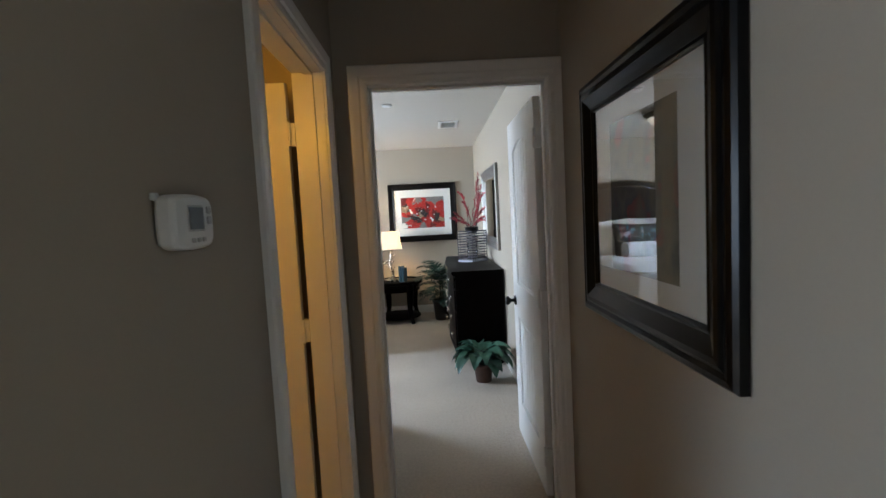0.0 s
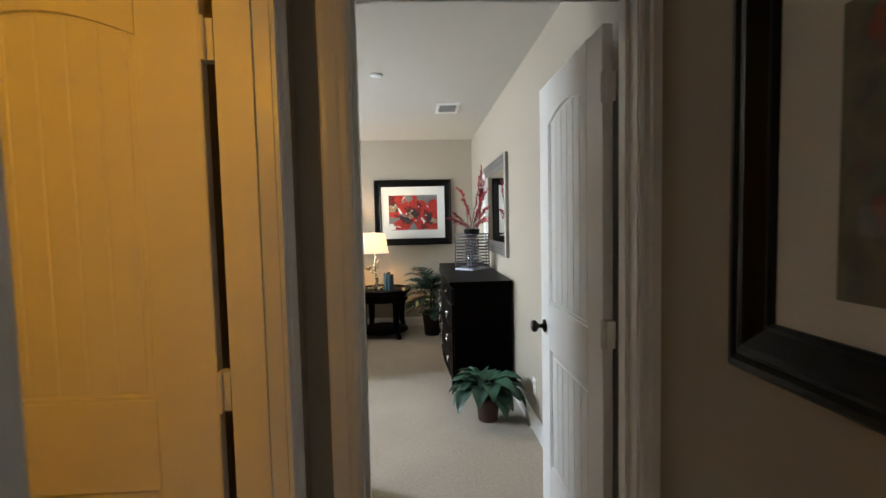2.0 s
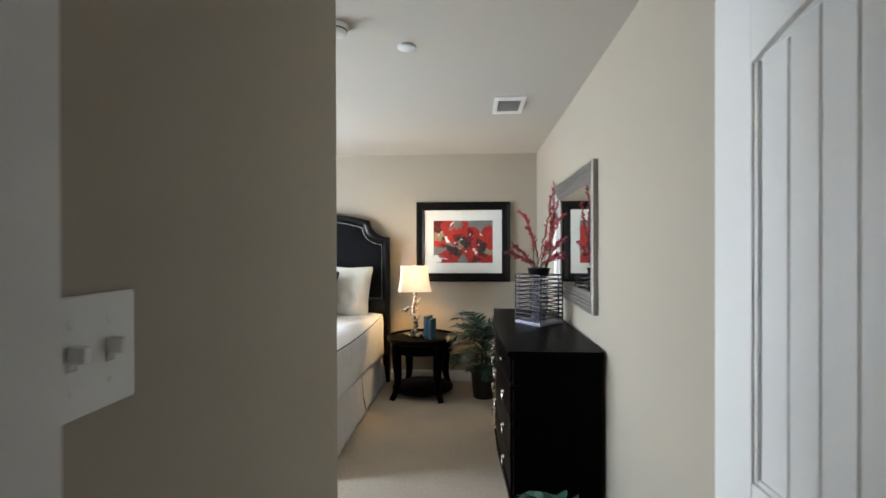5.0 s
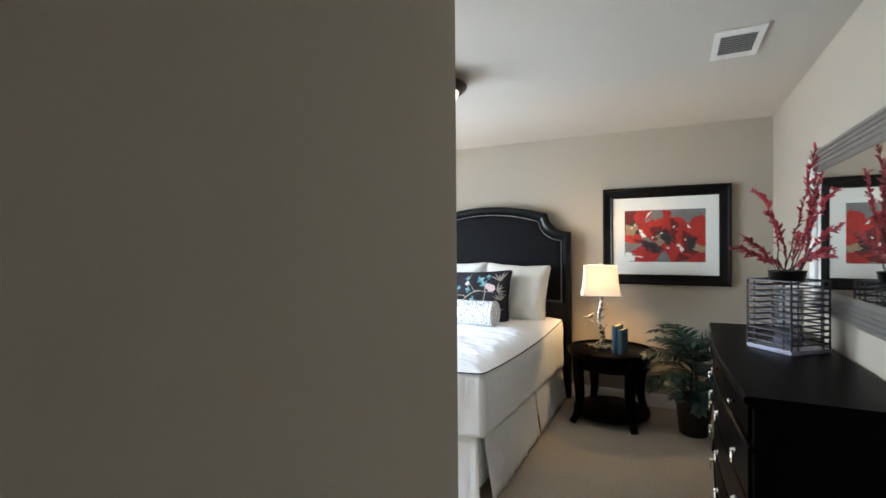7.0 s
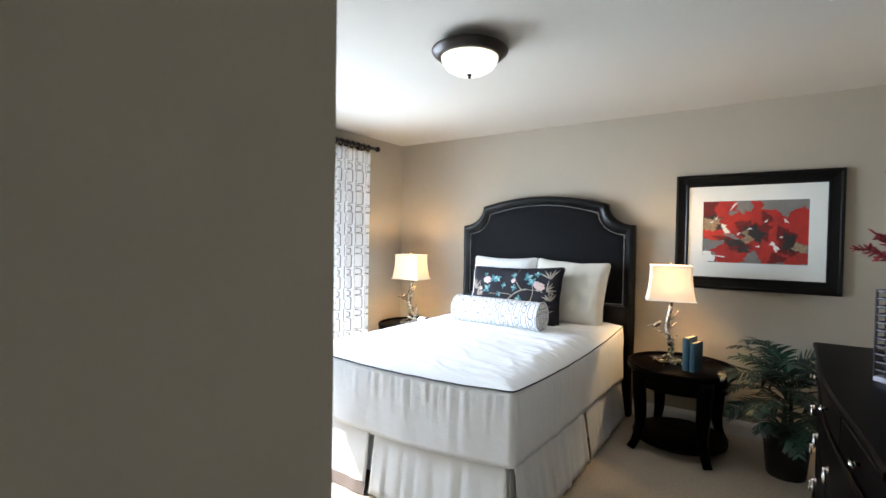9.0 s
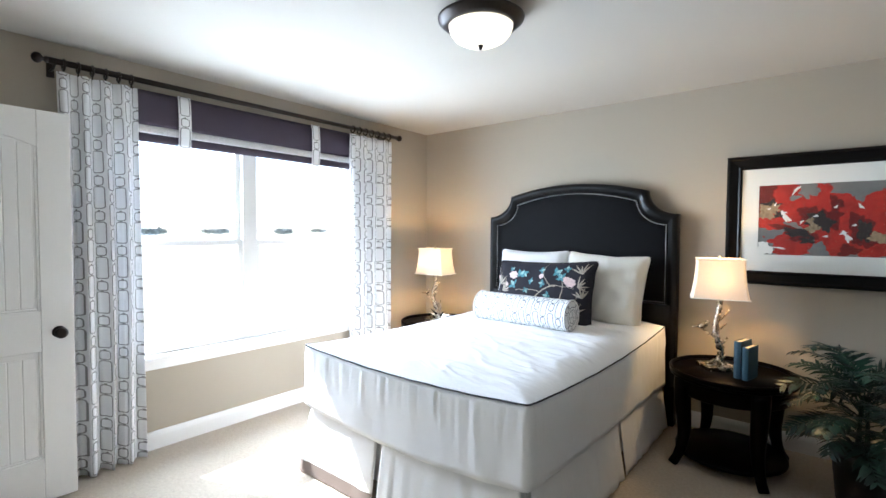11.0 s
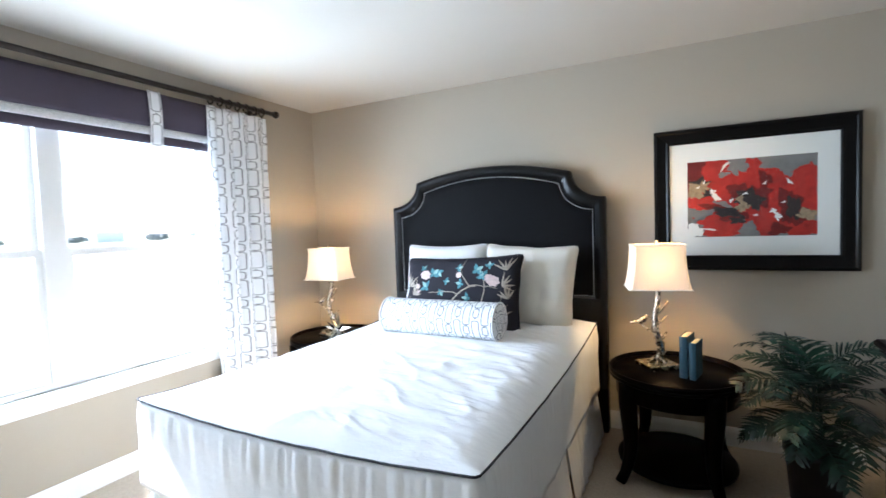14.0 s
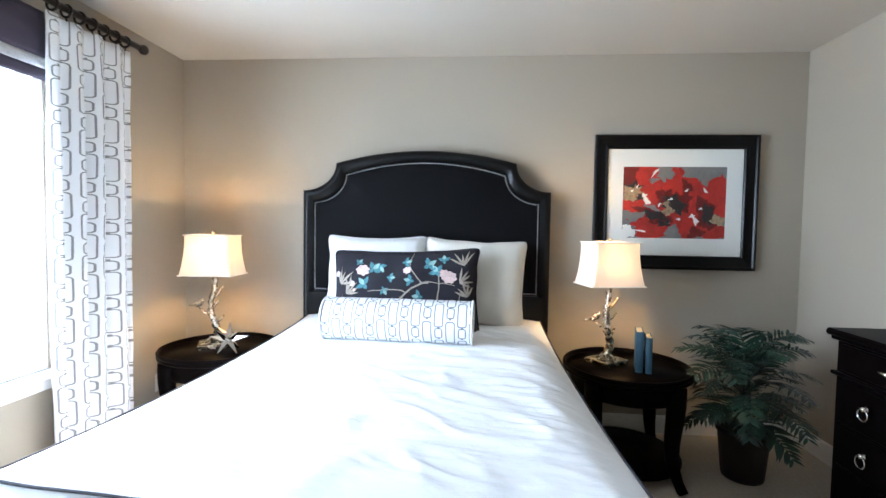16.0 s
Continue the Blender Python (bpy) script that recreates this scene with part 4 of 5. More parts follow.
FRAME_PROFILE = [(0.0, 0.0), (0.0, 0.030), (0.006, 0.036), (0.018, 0.038), (0.026, 0.030), (0.068, 0.022), (0.076, 0.026), (0.082, 0.026), (0.089, 0.018), (0.089, 0.008)]
pic = thing("picture", facing(0.056, YN - 0.004, 1.525, "-y"), "red poppy print in a wide black frame with white mat", "picture")
PWD, PHT = 1.02, 0.865
part("picture_frame", ring_moulding(PWD, PHT, FRAME_PROFILE), BLACKF, pic)
part("backing", boxes((-PWD / 2 + 0.01, PWD / 2 - 0.01, -0.006, 0.002, -PHT / 2 + 0.01, PHT / 2 - 0.01)), BLACKF, pic)
AW, AH = 0.645, 0.462
mw, mh = PWD / 2 - 0.087, PHT / 2 - 0.087
part("mat", boxes((-mw, -AW / 2, -0.011, -0.007, -mh, mh), (AW / 2, mw, -0.011, -0.007, -mh, mh), (-AW / 2, AW / 2, -0.011, -0.007, AH / 2, mh), (-AW / 2, AW / 2, -0.011, -0.007, -mh, -AH / 2)), MAT_BOARD, pic)
art = part("print", flat(bmesh.new(), [(-AW / 2, -AH / 2), (AW / 2, -AH / 2), (AW / 2, AH / 2), (-AW / 2, AH / 2)], 0.0072), GREYP, pic, "loose painted red poppies on grey")
rnd = random.Random(21)


def petal(cx, cz, r, squash, lobes, depth, turn):
    """An uneven petal kept inside the print."""
    pts = []
    ph = [rnd.uniform(0, 6.28) for _ in range(3)]
    for i in range(56):
        a = 2 * math.pi * i / 56
        k = r * (1 + depth * math.sin(lobes * a + ph[0]) + depth * 0.5 * math.sin((2 * lobes + 1) * a + ph[1]) + 0.06 * math.sin(13 * a + ph[2]))
        x, z = k * math.cos(a), k * squash * math.sin(a)
        x, z = cx + x * math.cos(turn) - z * math.sin(turn), cz + x * math.sin(turn) + z * math.cos(turn)
        pts.append((max(-AW / 2, min(AW / 2, x)), max(-AH / 2, min(AH / 2, z))))
    return pts


layer = 0.00735


def spot(fx, fy, r, squash, lobes, depth, turn):
    """A brush patch placed by its share of the print's width and height, from the top left."""
    return ((fx - 0.5) * AW, (0.5 - fy) * AH, r, squash, lobes, depth, turn)


for material, rows in (
        (REDD, (spot(0.10, 0.06, 0.10, 0.7, 3, 0.1, 0.0), spot(0.05, 0.16, 0.07, 0.8, 3, 0.1, 0.2))),
        (RED, (spot(0.24, 0.10, 0.075, 1.0, 3, 0.12, 0.7), spot(0.30, 0.34, 0.11, 0.75, 3, 0.15, 0.2), spot(0.12, 0.55, 0.085, 0.7, 3, 0.2, -0.3), spot(0.53, 0.22, 0.075, 1.5, 3, 0.1, 0.2), spot(0.50, 0.45, 0.14, 0.95, 3, 0.12, 0.1),
               spot(0.68, 0.40, 0.10, 1.3, 3, 0.12, -0.2), spot(0.66, 0.78, 0.11, 0.9, 4, 0.14, 0.3), spot(0.25, 0.80, 0.12, 0.5, 4, 0.14, -0.15), spot(0.30, 0.95, 0.12, 0.25, 3, 0.15, 0.1), spot(0.92, 0.42, 0.085, 1.7, 3, 0.06, 0.0), spot(0.90, 0.90, 0.09, 0.6, 3, 0.12, 0.0))),
        (REDD, (spot(0.40, 0.40, 0.05, 0.8, 3, 0.25, 0.4), spot(0.56, 0.50, 0.07, 0.9, 4, 0.2, 0.2), spot(0.22, 0.62, 0.07, 0.35, 3, 0.2, -0.3), spot(0.36, 0.72, 0.08, 0.45, 3, 0.25, -0.2), spot(0.80, 0.62, 0.055, 1.7, 3, 0.2, 0.1), spot(0.72, 0.92, 0.05, 0.7, 3, 0.25, 0.2), spot(0.62, 0.28, 0.03, 1.6, 3, 0.25, 0.3), spot(0.86, 0.75, 0.06, 0.8, 3, 0.2, 0.0), spot(0.02, 0.30, 0.04, 1.4, 3, 0.2, 0.0))),
        (BLACKP, (spot(0.33, 0.68, 0.075, 0.38, 4, 0.25, -0.2), spot(0.48, 0.50, 0.055, 0.9, 5, 0.2, 0.3), spot(0.54, 0.56, 0.045, 1.0, 4, 0.25, 0.2), spot(0.83, 0.66, 0.035, 1.9, 4, 0.2, 0.1), spot(0.10, 0.30, 0.05, 0.7, 5, 0.25, 0.2), spot(0.17, 0.42, 0.03, 0.8, 4, 0.3, 0.2), spot(0.41, 0.79, 0.04, 0.5, 4, 0.3, 0.0))),
        (OCHRE, (spot(0.07, 0.38, 0.045, 1.1, 4, 0.2, 0.2), spot(0.13, 0.34, 0.030, 1.0, 6, 0.35, 0.4), spot(0.45, 0.62, 0.036, 0.7, 4, 0.2, 0.3), spot(0.93, 0.74, 0.045, 0.7, 4, 0.2, -0.2), spot(0.43, 0.52, 0.018, 1.2, 3, 0.3, 0.0))),
        (GREYP, (spot(0.42, 0.08, 0.05, 0.9, 3, 0.2, 0.6), spot(0.30, 0.19, 0.03, 0.5, 3, 0.25, 0.3), spot(0.80, 0.07, 0.14, 0.28, 3, 0.12, 0.0), spot(0.78, 0.17, 0.03, 1.2, 3, 0.2, 0.2), spot(0.12, 0.70, 0.06, 0.5, 3, 0.2, 0.3), spot(0.50, 0.92, 0.045, 1.0, 3, 0.2, 0.3), spot(0.64, 0.10, 0.035, 0.7, 3, 0.2, 0.4))),
        (MAT_BOARD, (spot(0.05, 0.92, 0.05, 0.85, 3, 0.2, 0.4), spot(0.23, 0.46, 0.040, 0.35, 3, 0.25, -1.0), spot(0.21, 0.40, 0.016, 0.6, 3, 0.3, 0.2), spot(0.71, 0.74, 0.032, 0.4, 3, 0.35, -1.1), spot(0.68, 0.68, 0.016, 0.6, 3, 0.3, 0.4), spot(0.31, 0.08, 0.032, 0.22, 3, 0.3, 0.9), spot(0.80, 0.33, 0.018, 0.4, 3, 0.3, -0.9), spot(0.62, 0.33, 0.012, 0.5, 3, 0.3, 0.8), spot(0.36, 0.53, 0.014, 0.45, 3, 0.3, 0.9), spot(0.47, 0.45, 0.014, 0.4, 3, 0.3, 0.2), spot(0.14, 0.28, 0.012, 0.4, 3, 0.3, 1.2), spot(0.09, 0.34, 0.010, 0.5, 3, 0.3, 0.5), spot(0.18, 0.90, 0.040, 0.12, 3, 0.2, -0.15), spot(0.55, 0.73, 0.012, 0.5, 3, 0.3, 0.0), spot(0.76, 0.58, 0.010, 0.5, 3, 0.3, 0.3)))):
    for row in rows:
        layer += 0.00005
        part("brushstroke", fan(bmesh.new(), petal(*row), layer), material, art)
glass = part("glazing", flat(bmesh.new(), [(-mw, -mh), (mw, -mh), (mw, mh), (-mw, mh)], 0.014), POPPYGLASS, pic, "clear picture glass")
glass.visible_shadow = False

WIDE_PROFILE = [(0.0, 0.0), (0.0, 0.022), (0.008, 0.030), (0.022, 0.034), (0.034, 0.030), (0.044, 0.036), (0.058, 0.038), (0.078, 0.028), (0.096, 0.020), (0.104, 0.022), (0.110, 0.016), (0.110, 0.006)]
hp = thing("picture", facing(XR - 0.004, 1.298, 1.492, "-x"), "muted abstract print in a heavy black frame behind glass", "picture")
HWD, HHT = 0.88, 0.815
part("picture_frame", ring_moulding(HWD, HHT, WIDE_PROFILE), BLACKF, hp)
part("backing", boxes((-HWD / 2 + 0.01, HWD / 2 - 0.01, -0.004, 0.002, -HHT / 2 + 0.01, HHT / 2 - 0.01)), BLACKF, hp)
mw, mh = HWD / 2 - 0.108, HHT / 2 - 0.108
part("mat", boxes((-mw, mw, -0.008, -0.005, -mh, mh)), MAT_BOARD, hp)
part("print", boxes((-0.205, 0.205, -0.0095, -0.0085, -0.23, 0.23)), ABSTRACT, hp, "blurred grey and red abstract print")
glass = part("glazing", flat(bmesh.new(), [(-mw, -mh), (mw, -mh), (mw, mh), (-mw, mh)], 0.0125), PICGLASS, hp, "clear picture glass")
glass.visible_shadow = False

MIR_PROFILE = [(0.0, 0.0), (0.0, 0.026), (0.006, 0.032), (0.020, 0.034), (0.026, 0.028), (0.040, 0.030), (0.046, 0.024), (0.060, 0.026), (0.066, 0.020), (0.082, 0.021), (0.090, 0.016), (0.112, 0.012), (0.118, 0.006)]
mir = thing("wall_mirror", facing(XH - 0.003, 5.162, 1.52, "-x"), "rectangular wall mirror in a stepped silver frame", "mirror")
MWD, MHT = 1.232, 0.862
part("mirror_frame", ring_moulding(MWD, MHT, MIR_PROFILE), SILVER, mir)
part("mirror_glass", flat(bmesh.new(), [(-MWD / 2 + 0.11, -MHT / 2 + 0.11), (MWD / 2 - 0.11, -MHT / 2 + 0.11), (MWD / 2 - 0.11, MHT / 2 - 0.11), (-MWD / 2 + 0.11, MHT / 2 - 0.11)], 0.0075), MIRROR, mir)

# ---- dresser ----
DX, DY0, DY1, DZ = XH - 0.016, 4.39, 6.05, 0.925
DL = DY1 - DY0
dres = thing("dresser", pose(DX, DY0, 0), "dark espresso bow-front dresser with nickel ring pulls", "dresser")


def front(y):
    """How far the front stands from the wall, by the place along the dresser."""
    f = max(0.0, min(1.0, y / DL))
    return -0.472 - 0.036 * (0.5 - 0.5 * math.cos(2 * math.pi * f)) ** 0.8


def slab(y0, y1, z0, z1, over, n=40, back=0.0, bevel=0.0):
    """A board whose front follows the bow."""
    bm = bmesh.new()
    ys = [y0 + (y1 - y0) * i / n for i in range(n + 1)]
    levels = [(z0, bevel), (z0 + bevel, 0.0), (z1 - bevel, 0.0), (z1, bevel)] if bevel else [(z0, 0.0), (z1, 0.0)]
    rows = []
    for z, cut in levels:
        rows.append([bm.verts.new((back, y0, z))] + [bm.verts.new((front(y) - over + cut, y, z)) for y in ys] + [bm.verts.new((back, y1, z))])
    for a, b in zip(rows, rows[1:]):
        for i in range(len(a)):
            j = (i + 1) % len(a)
            bm.faces.new((a[i], a[j], b[j], b[i]))
    bm.faces.new(rows[0])
    bm.faces.new(rows[-1])
    return bm


part("carcass", slab(0.015, DL - 0.015, 0.13, DZ - 0.035, -0.012), WOOD, dres)
part("dresser_top", slab(-0.012, DL + 0.012, DZ - 0.030, DZ, 0.022, bevel=0.008), WOOD, dres, "glossy dark top")
part("cornice", slab(0.0, DL, DZ - 0.047, DZ - 0.030, 0.008, bevel=0.004), WOOD, dres)
part("waist_moulding", slab(0.004, DL - 0.004, DZ - 0.200, DZ - 0.184, 0.008, back=-0.43, bevel=0.005), WOOD, dres)
part("plinth", slab(0.004, DL - 0.004, 0.105, 0.150, 0.008, bevel=0.006), WOOD, dres)
for y in (0.045, DL - 0.045):
    for x in (front(y) + 0.03, -0.035):
        pts = [(x, y, 0.12), (x - 0.010, y, 0.085), (x - 0.004, y, 0.05), (x + 0.004, y, 0.025), (x - 0.010, y, 0.0)]
        part("foot", tube(bmesh.new(), pts, [0.042, 0.036, 0.022, 0.017, 0.024], 12), WOOD, dres, smooth=True)


def ring_pull(y, z, parent):
    x = front(y) - 0.014
    bm = lathe(bmesh.new(), [(0.0, 0.0), (0.014, 0.0), (0.014, 0.004), (0.008, 0.010), (0.009, 0.018), (0.0, 0.020)], 14)
    bmesh.ops.rotate(bm, cent=(0, 0, 0), matrix=Matrix.Rotation(radians(-90), 3, "Y"), verts=bm.verts)
    bmesh.ops.translate(bm, vec=(x, y, z), verts=bm.verts)
    pts = [(x - 0.014, y + 0.024 * math.sin(2 * math.pi * i / 20), z - 0.022 - 0.024 * math.cos(2 * math.pi * i / 20)) for i in range(20)]
    tube(bm, pts, 0.0038, 7, True)
    part("ring_pull", bm, CHROME, parent, "polished nickel ring pull", True)


ROWS_Z = ((0.165, 0.335), (0.345, 0.520), (0.530, 0.715))
for c in range(3):
    y0, y1 = 0.045 + (DL - 0.09) * c / 3 + 0.006, 0.045 + (DL - 0.09) * (c + 1) / 3 - 0.006
    d = part("drawer", slab(y0, y1, 0.752, DZ - 0.060, 0.0015, n=12, back=-0.40, bevel=0.004), WOOD, dres)
    bm = tube(bmesh.new(), [(front((y0 + y1) / 2) - 0.022, (y0 + y1) / 2 - 0.022, 0.812), (front((y0 + y1) / 2) - 0.022, (y0 + y1) / 2 + 0.022, 0.812)], [0.007, 0.007], 10)
    tube(bm, [(front((y0 + y1) / 2) - 0.002, (y0 + y1) / 2, 0.812), (front((y0 + y1) / 2) - 0.022, (y0 + y1) / 2, 0.812)], 0.005, 8)
    part("bar_knob", bm, CHROME, d, "small nickel knob", True)
for c in range(2):
    y0, y1 = 0.045 + (DL - 0.09) * c / 2 + 0.006, 0.045 + (DL - 0.09) * (c + 1) / 2 - 0.006
    for z0, z1 in ROWS_Z:
        d = part("drawer", slab(y0, y1, z0, z1, 0.0015, n=16, back=-0.40, bevel=0.004), WOOD, dres)
        for f in (0.22, 0.78):
            ring_pull(y0 + (y1 - y0) * f, (z0 + z1) / 2 + 0.022, d)

# ---- wire lantern with red branches on the dresser ----
lan = thing("lantern_vase", pose(0.635, 5.30, DZ, 0, 0, 40), "plum-grey wire lantern vase holding red blossom branches", "vase")
S, LH = 0.116, 0.350
part("base_plate", box(bmesh.new(), -S - 0.004, S + 0.004, -S - 0.004, S + 0.004, 0.0, 0.022, bevel=0.004), PALE, lan, "pale lilac base plate")
for sx in (-1, 1):
    for sy in (-1, 1):
        part("corner_post", tube(bmesh.new(), [(sx * S, sy * S, 0.02), (sx * S, sy * S, LH)], 0.005, 8), PLUM, lan)
for k in range(11):
    z = 0.045 + (LH - 0.05) * k / 10
    wire = part("wire_hoop", tube(bmesh.new(), [(-S, -S, 0), (S, -S, 0), (S, S, 0), (-S, S, 0)], 0.0048, 6, True), PLUM, lan)
    wire.matrix_basis = Matrix.Translation((0, 0, z))
for sx, sy in ((0, -1), (0, 1), (-1, 0), (1, 0)):
    for f in (-0.33, 0.33):
        x, y = (f * 2 * S if sx == 0 else sx * S), (f * 2 * S if sy == 0 else sy * S)
        part("upright_wire", tube(bmesh.new(), [(x, y, 0.02), (x, y, LH)], 0.0032, 6), PLUM, lan)
part("glass_cylinder", lathe(bmesh.new(), [(0.0, 0.024), (0.062, 0.024), (0.066, 0.03), (0.066, 0.30), (0.062, 0.30), (0.062, 0.034), (0.0, 0.034)], 28), CRYSTAL, lan, "clear glass cylinder", True)
part("pale_filling", lathe(bmesh.new(), [(0.0, 0.035), (0.058, 0.036), (0.060, 0.055), (0.052, 0.07), (0.0, 0.074)], 24), PALE, lan, "pale crystals inside the cylinder", True)
part("bowl", lathe(bmesh.new(), [(0.0, 0.318), (0.05, 0.322), (0.072, 0.345), (0.078, 0.385), (0.082, 0.392), (0.074, 0.392), (0.066, 0.352), (0.0, 0.345)], 28), BLACKF, lan, "black bowl", True)
part("moss", lathe(bmesh.new(), [(0.0, 0.392), (0.03, 0.39), (0.066, 0.372), (0.070, 0.36)], 20), SOIL, lan, smooth=True)
rnd = random.Random(5)


def blossom_branch(base_r, tip, bend, seed):
    """A bent twig, bare below, feathered with small red buds towards its tip."""
    r = random.Random(seed)
    p0, p2 = Vector((base_r * r.uniform(-1, 1), base_r * r.uniform(-1, 1), 0.36)), Vector(tip)
    p1 = (p0 + p2) / 2 + Vector(bend)
    line = [p0 * (1 - t) ** 2 + p1 * 2 * t * (1 - t) + p2 * t * t for t in [i / 14 for i in range(15)]]
    line = [p + Vector((r.uniform(-1, 1), r.uniform(-1, 1), r.uniform(-1, 1))) * 0.006 for p in line]
    twig = tube(bmesh.new(), line, [0.0034 - 0.0022 * i / 14 for i in range(15)], 6)
    buds = bmesh.new()
    for i in range(4, 15):
        along = (line[i] - line[i - 1]).normalized()
        for _ in range(8):
            out = Vector((r.uniform(-1, 1), r.uniform(-1, 1), r.uniform(-1, 1)))
            way = (along * r.uniform(0.8, 1.8) + out * 0.9).normalized()
            size = r.uniform(0.009, 0.019) * (1.15 - 0.45 * abs(i - 10) / 6)
            c = line[i].lerp(line[i - 1], r.uniform(0, 1)) + way * size
            m = Matrix.Translation(c) @ way.to_track_quat("Z", "Y").to_matrix().to_4x4() @ Matrix.Diagonal((0.42, 0.22, 1.0, 1))
            bmesh.ops.create_icosphere(buds, subdivisions=1, radius=size, matrix=m)
    return twig, buds


turn = Matrix.Rotation(radians(-40), 3, "Z")
for k, (tip, bend) in enumerate((((0.10, -0.07, 1.00), (0.02, -0.01, 0.0)), ((0.13, -0.03, 0.86), (0.03, 0.0, 0.0)), ((0.06, -0.12, 0.80), (0.06, 0.02, 0.0)), ((-0.13, 0.05, 0.80), (0.06, 0.0, 0.12)), ((-0.09, -0.04, 0.68), (0.05, 0.0, 0.05)), ((-0.23, 0.0, 0.50), (0.0, 0.0, 0.06)), ((-0.16, 0.08, 0.47), (0.0, 0.0, 0.05)),
                                 ((0.13, -0.28, 0.76), (0.0, -0.02, 0.12)), ((0.12, -0.34, 0.60), (0.0, -0.02, 0.08)), ((0.14, -0.16, 0.50), (0.0, 0.0, 0.06)), ((0.10, 0.24, 0.58), (0.0, 0.0, 0.08)), ((-0.19, -0.05, 0.56), (0.02, 0.0, 0.02)), ((0.08, -0.15, 0.92), (0.03, 0.0, 0.0)), ((0.13, -0.22, 0.47), (0.0, 0.0, 0.07)))):
    tip, bend = turn @ Vector(tip), turn @ Vector(bend)
    twig, buds = blossom_branch(0.04, tip, bend, 40 + k)
    br = part("branch", twig, STEM, lan, "dark bare twig")
    part("blossoms", buds, BLOSSOM, br, "dusty red blossoms")

# ---- nightstands ----


def nightstand(m, label):
    ob = thing("nightstand", m, label, "nightstand", "nightstands beside the bed")
    a, b, top = 0.345, 0.355, 0.565
    part("tabletop", lathe(bmesh.new(), [(0.0, top - 0.028), (0.97, top - 0.030), (1.0, top - 0.024), (1.01, top - 0.012), (1.0, top - 0.006), (0.0, top - 0.006)], 56, 0, 0, a, b), WOOD, ob, "oval tray top", True)
    part("tray_rim", lathe(bmesh.new(), [(0.985, top - 0.010), (1.005, top - 0.008), (1.012, top + 0.010), (1.0, top + 0.018), (0.975, top + 0.016), (0.960, top + 0.002), (0.950, top - 0.0065)], 56, 0, 0, a, b), WOOD, ob, smooth=True)
    part("apron", lathe(bmesh.new(), [(0.90, top - 0.028), (0.90, top - 0.125), (0.88, top - 0.13), (0.84, top - 0.125), (0.84, top - 0.028)], 48, 0, 0, a, b), WOOD, ob, smooth=True)
    part("lower_shelf", lathe(bmesh.new(), [(0.0, 0.052), (0.84, 0.052), (0.88, 0.059), (0.88, 0.076), (0.84, 0.084), (0.0, 0.084)], 48, 0, 0, a, b), WOOD, ob, smooth=True)
    for sx in (-1, 1):
        for sy in (-1, 1):
            ux, uy = sx * 0.64, sy * 0.74
            pts, rad = [], []
            for i in range(13):
                f = i / 12
                k = 0.86 + 0.20 * math.sin(math.pi * (1 - f) * 0.9 + 0.3) * (1 - f) - 0.13 * math.sin(math.pi * f) + 0.17 * f ** 5
                pts.append((ux * k * a * 1.06, uy * k * b * 1.06, (top - 0.03) * (1 - f)))
                rad.append(0.052 * (1 - f) ** 0.8 + 0.022 * f + (0.006 if i == 12 else 0))
            part("leg", tube(bmesh.new(), pts, rad, 10), WOOD, ob, smooth=True)
    return ob


nightstand(pose(-0.345, 6.60, 0, 0, 0, -6), "dark oval nightstand holding a lamp and two books")
nightstand(pose(-2.80, 6.66, 0, 0, 0, 8), "dark oval nightstand holding a lamp and silver star")

# ---- bird-and-branch lamps ----


def bmesh_turn(bm, degrees):
    bmesh.ops.rotate(bm, cent=(0, 0, 0), matrix=Matrix.Rotation(radians(degrees), 3, "Z"), verts=bm.verts)
    return bm


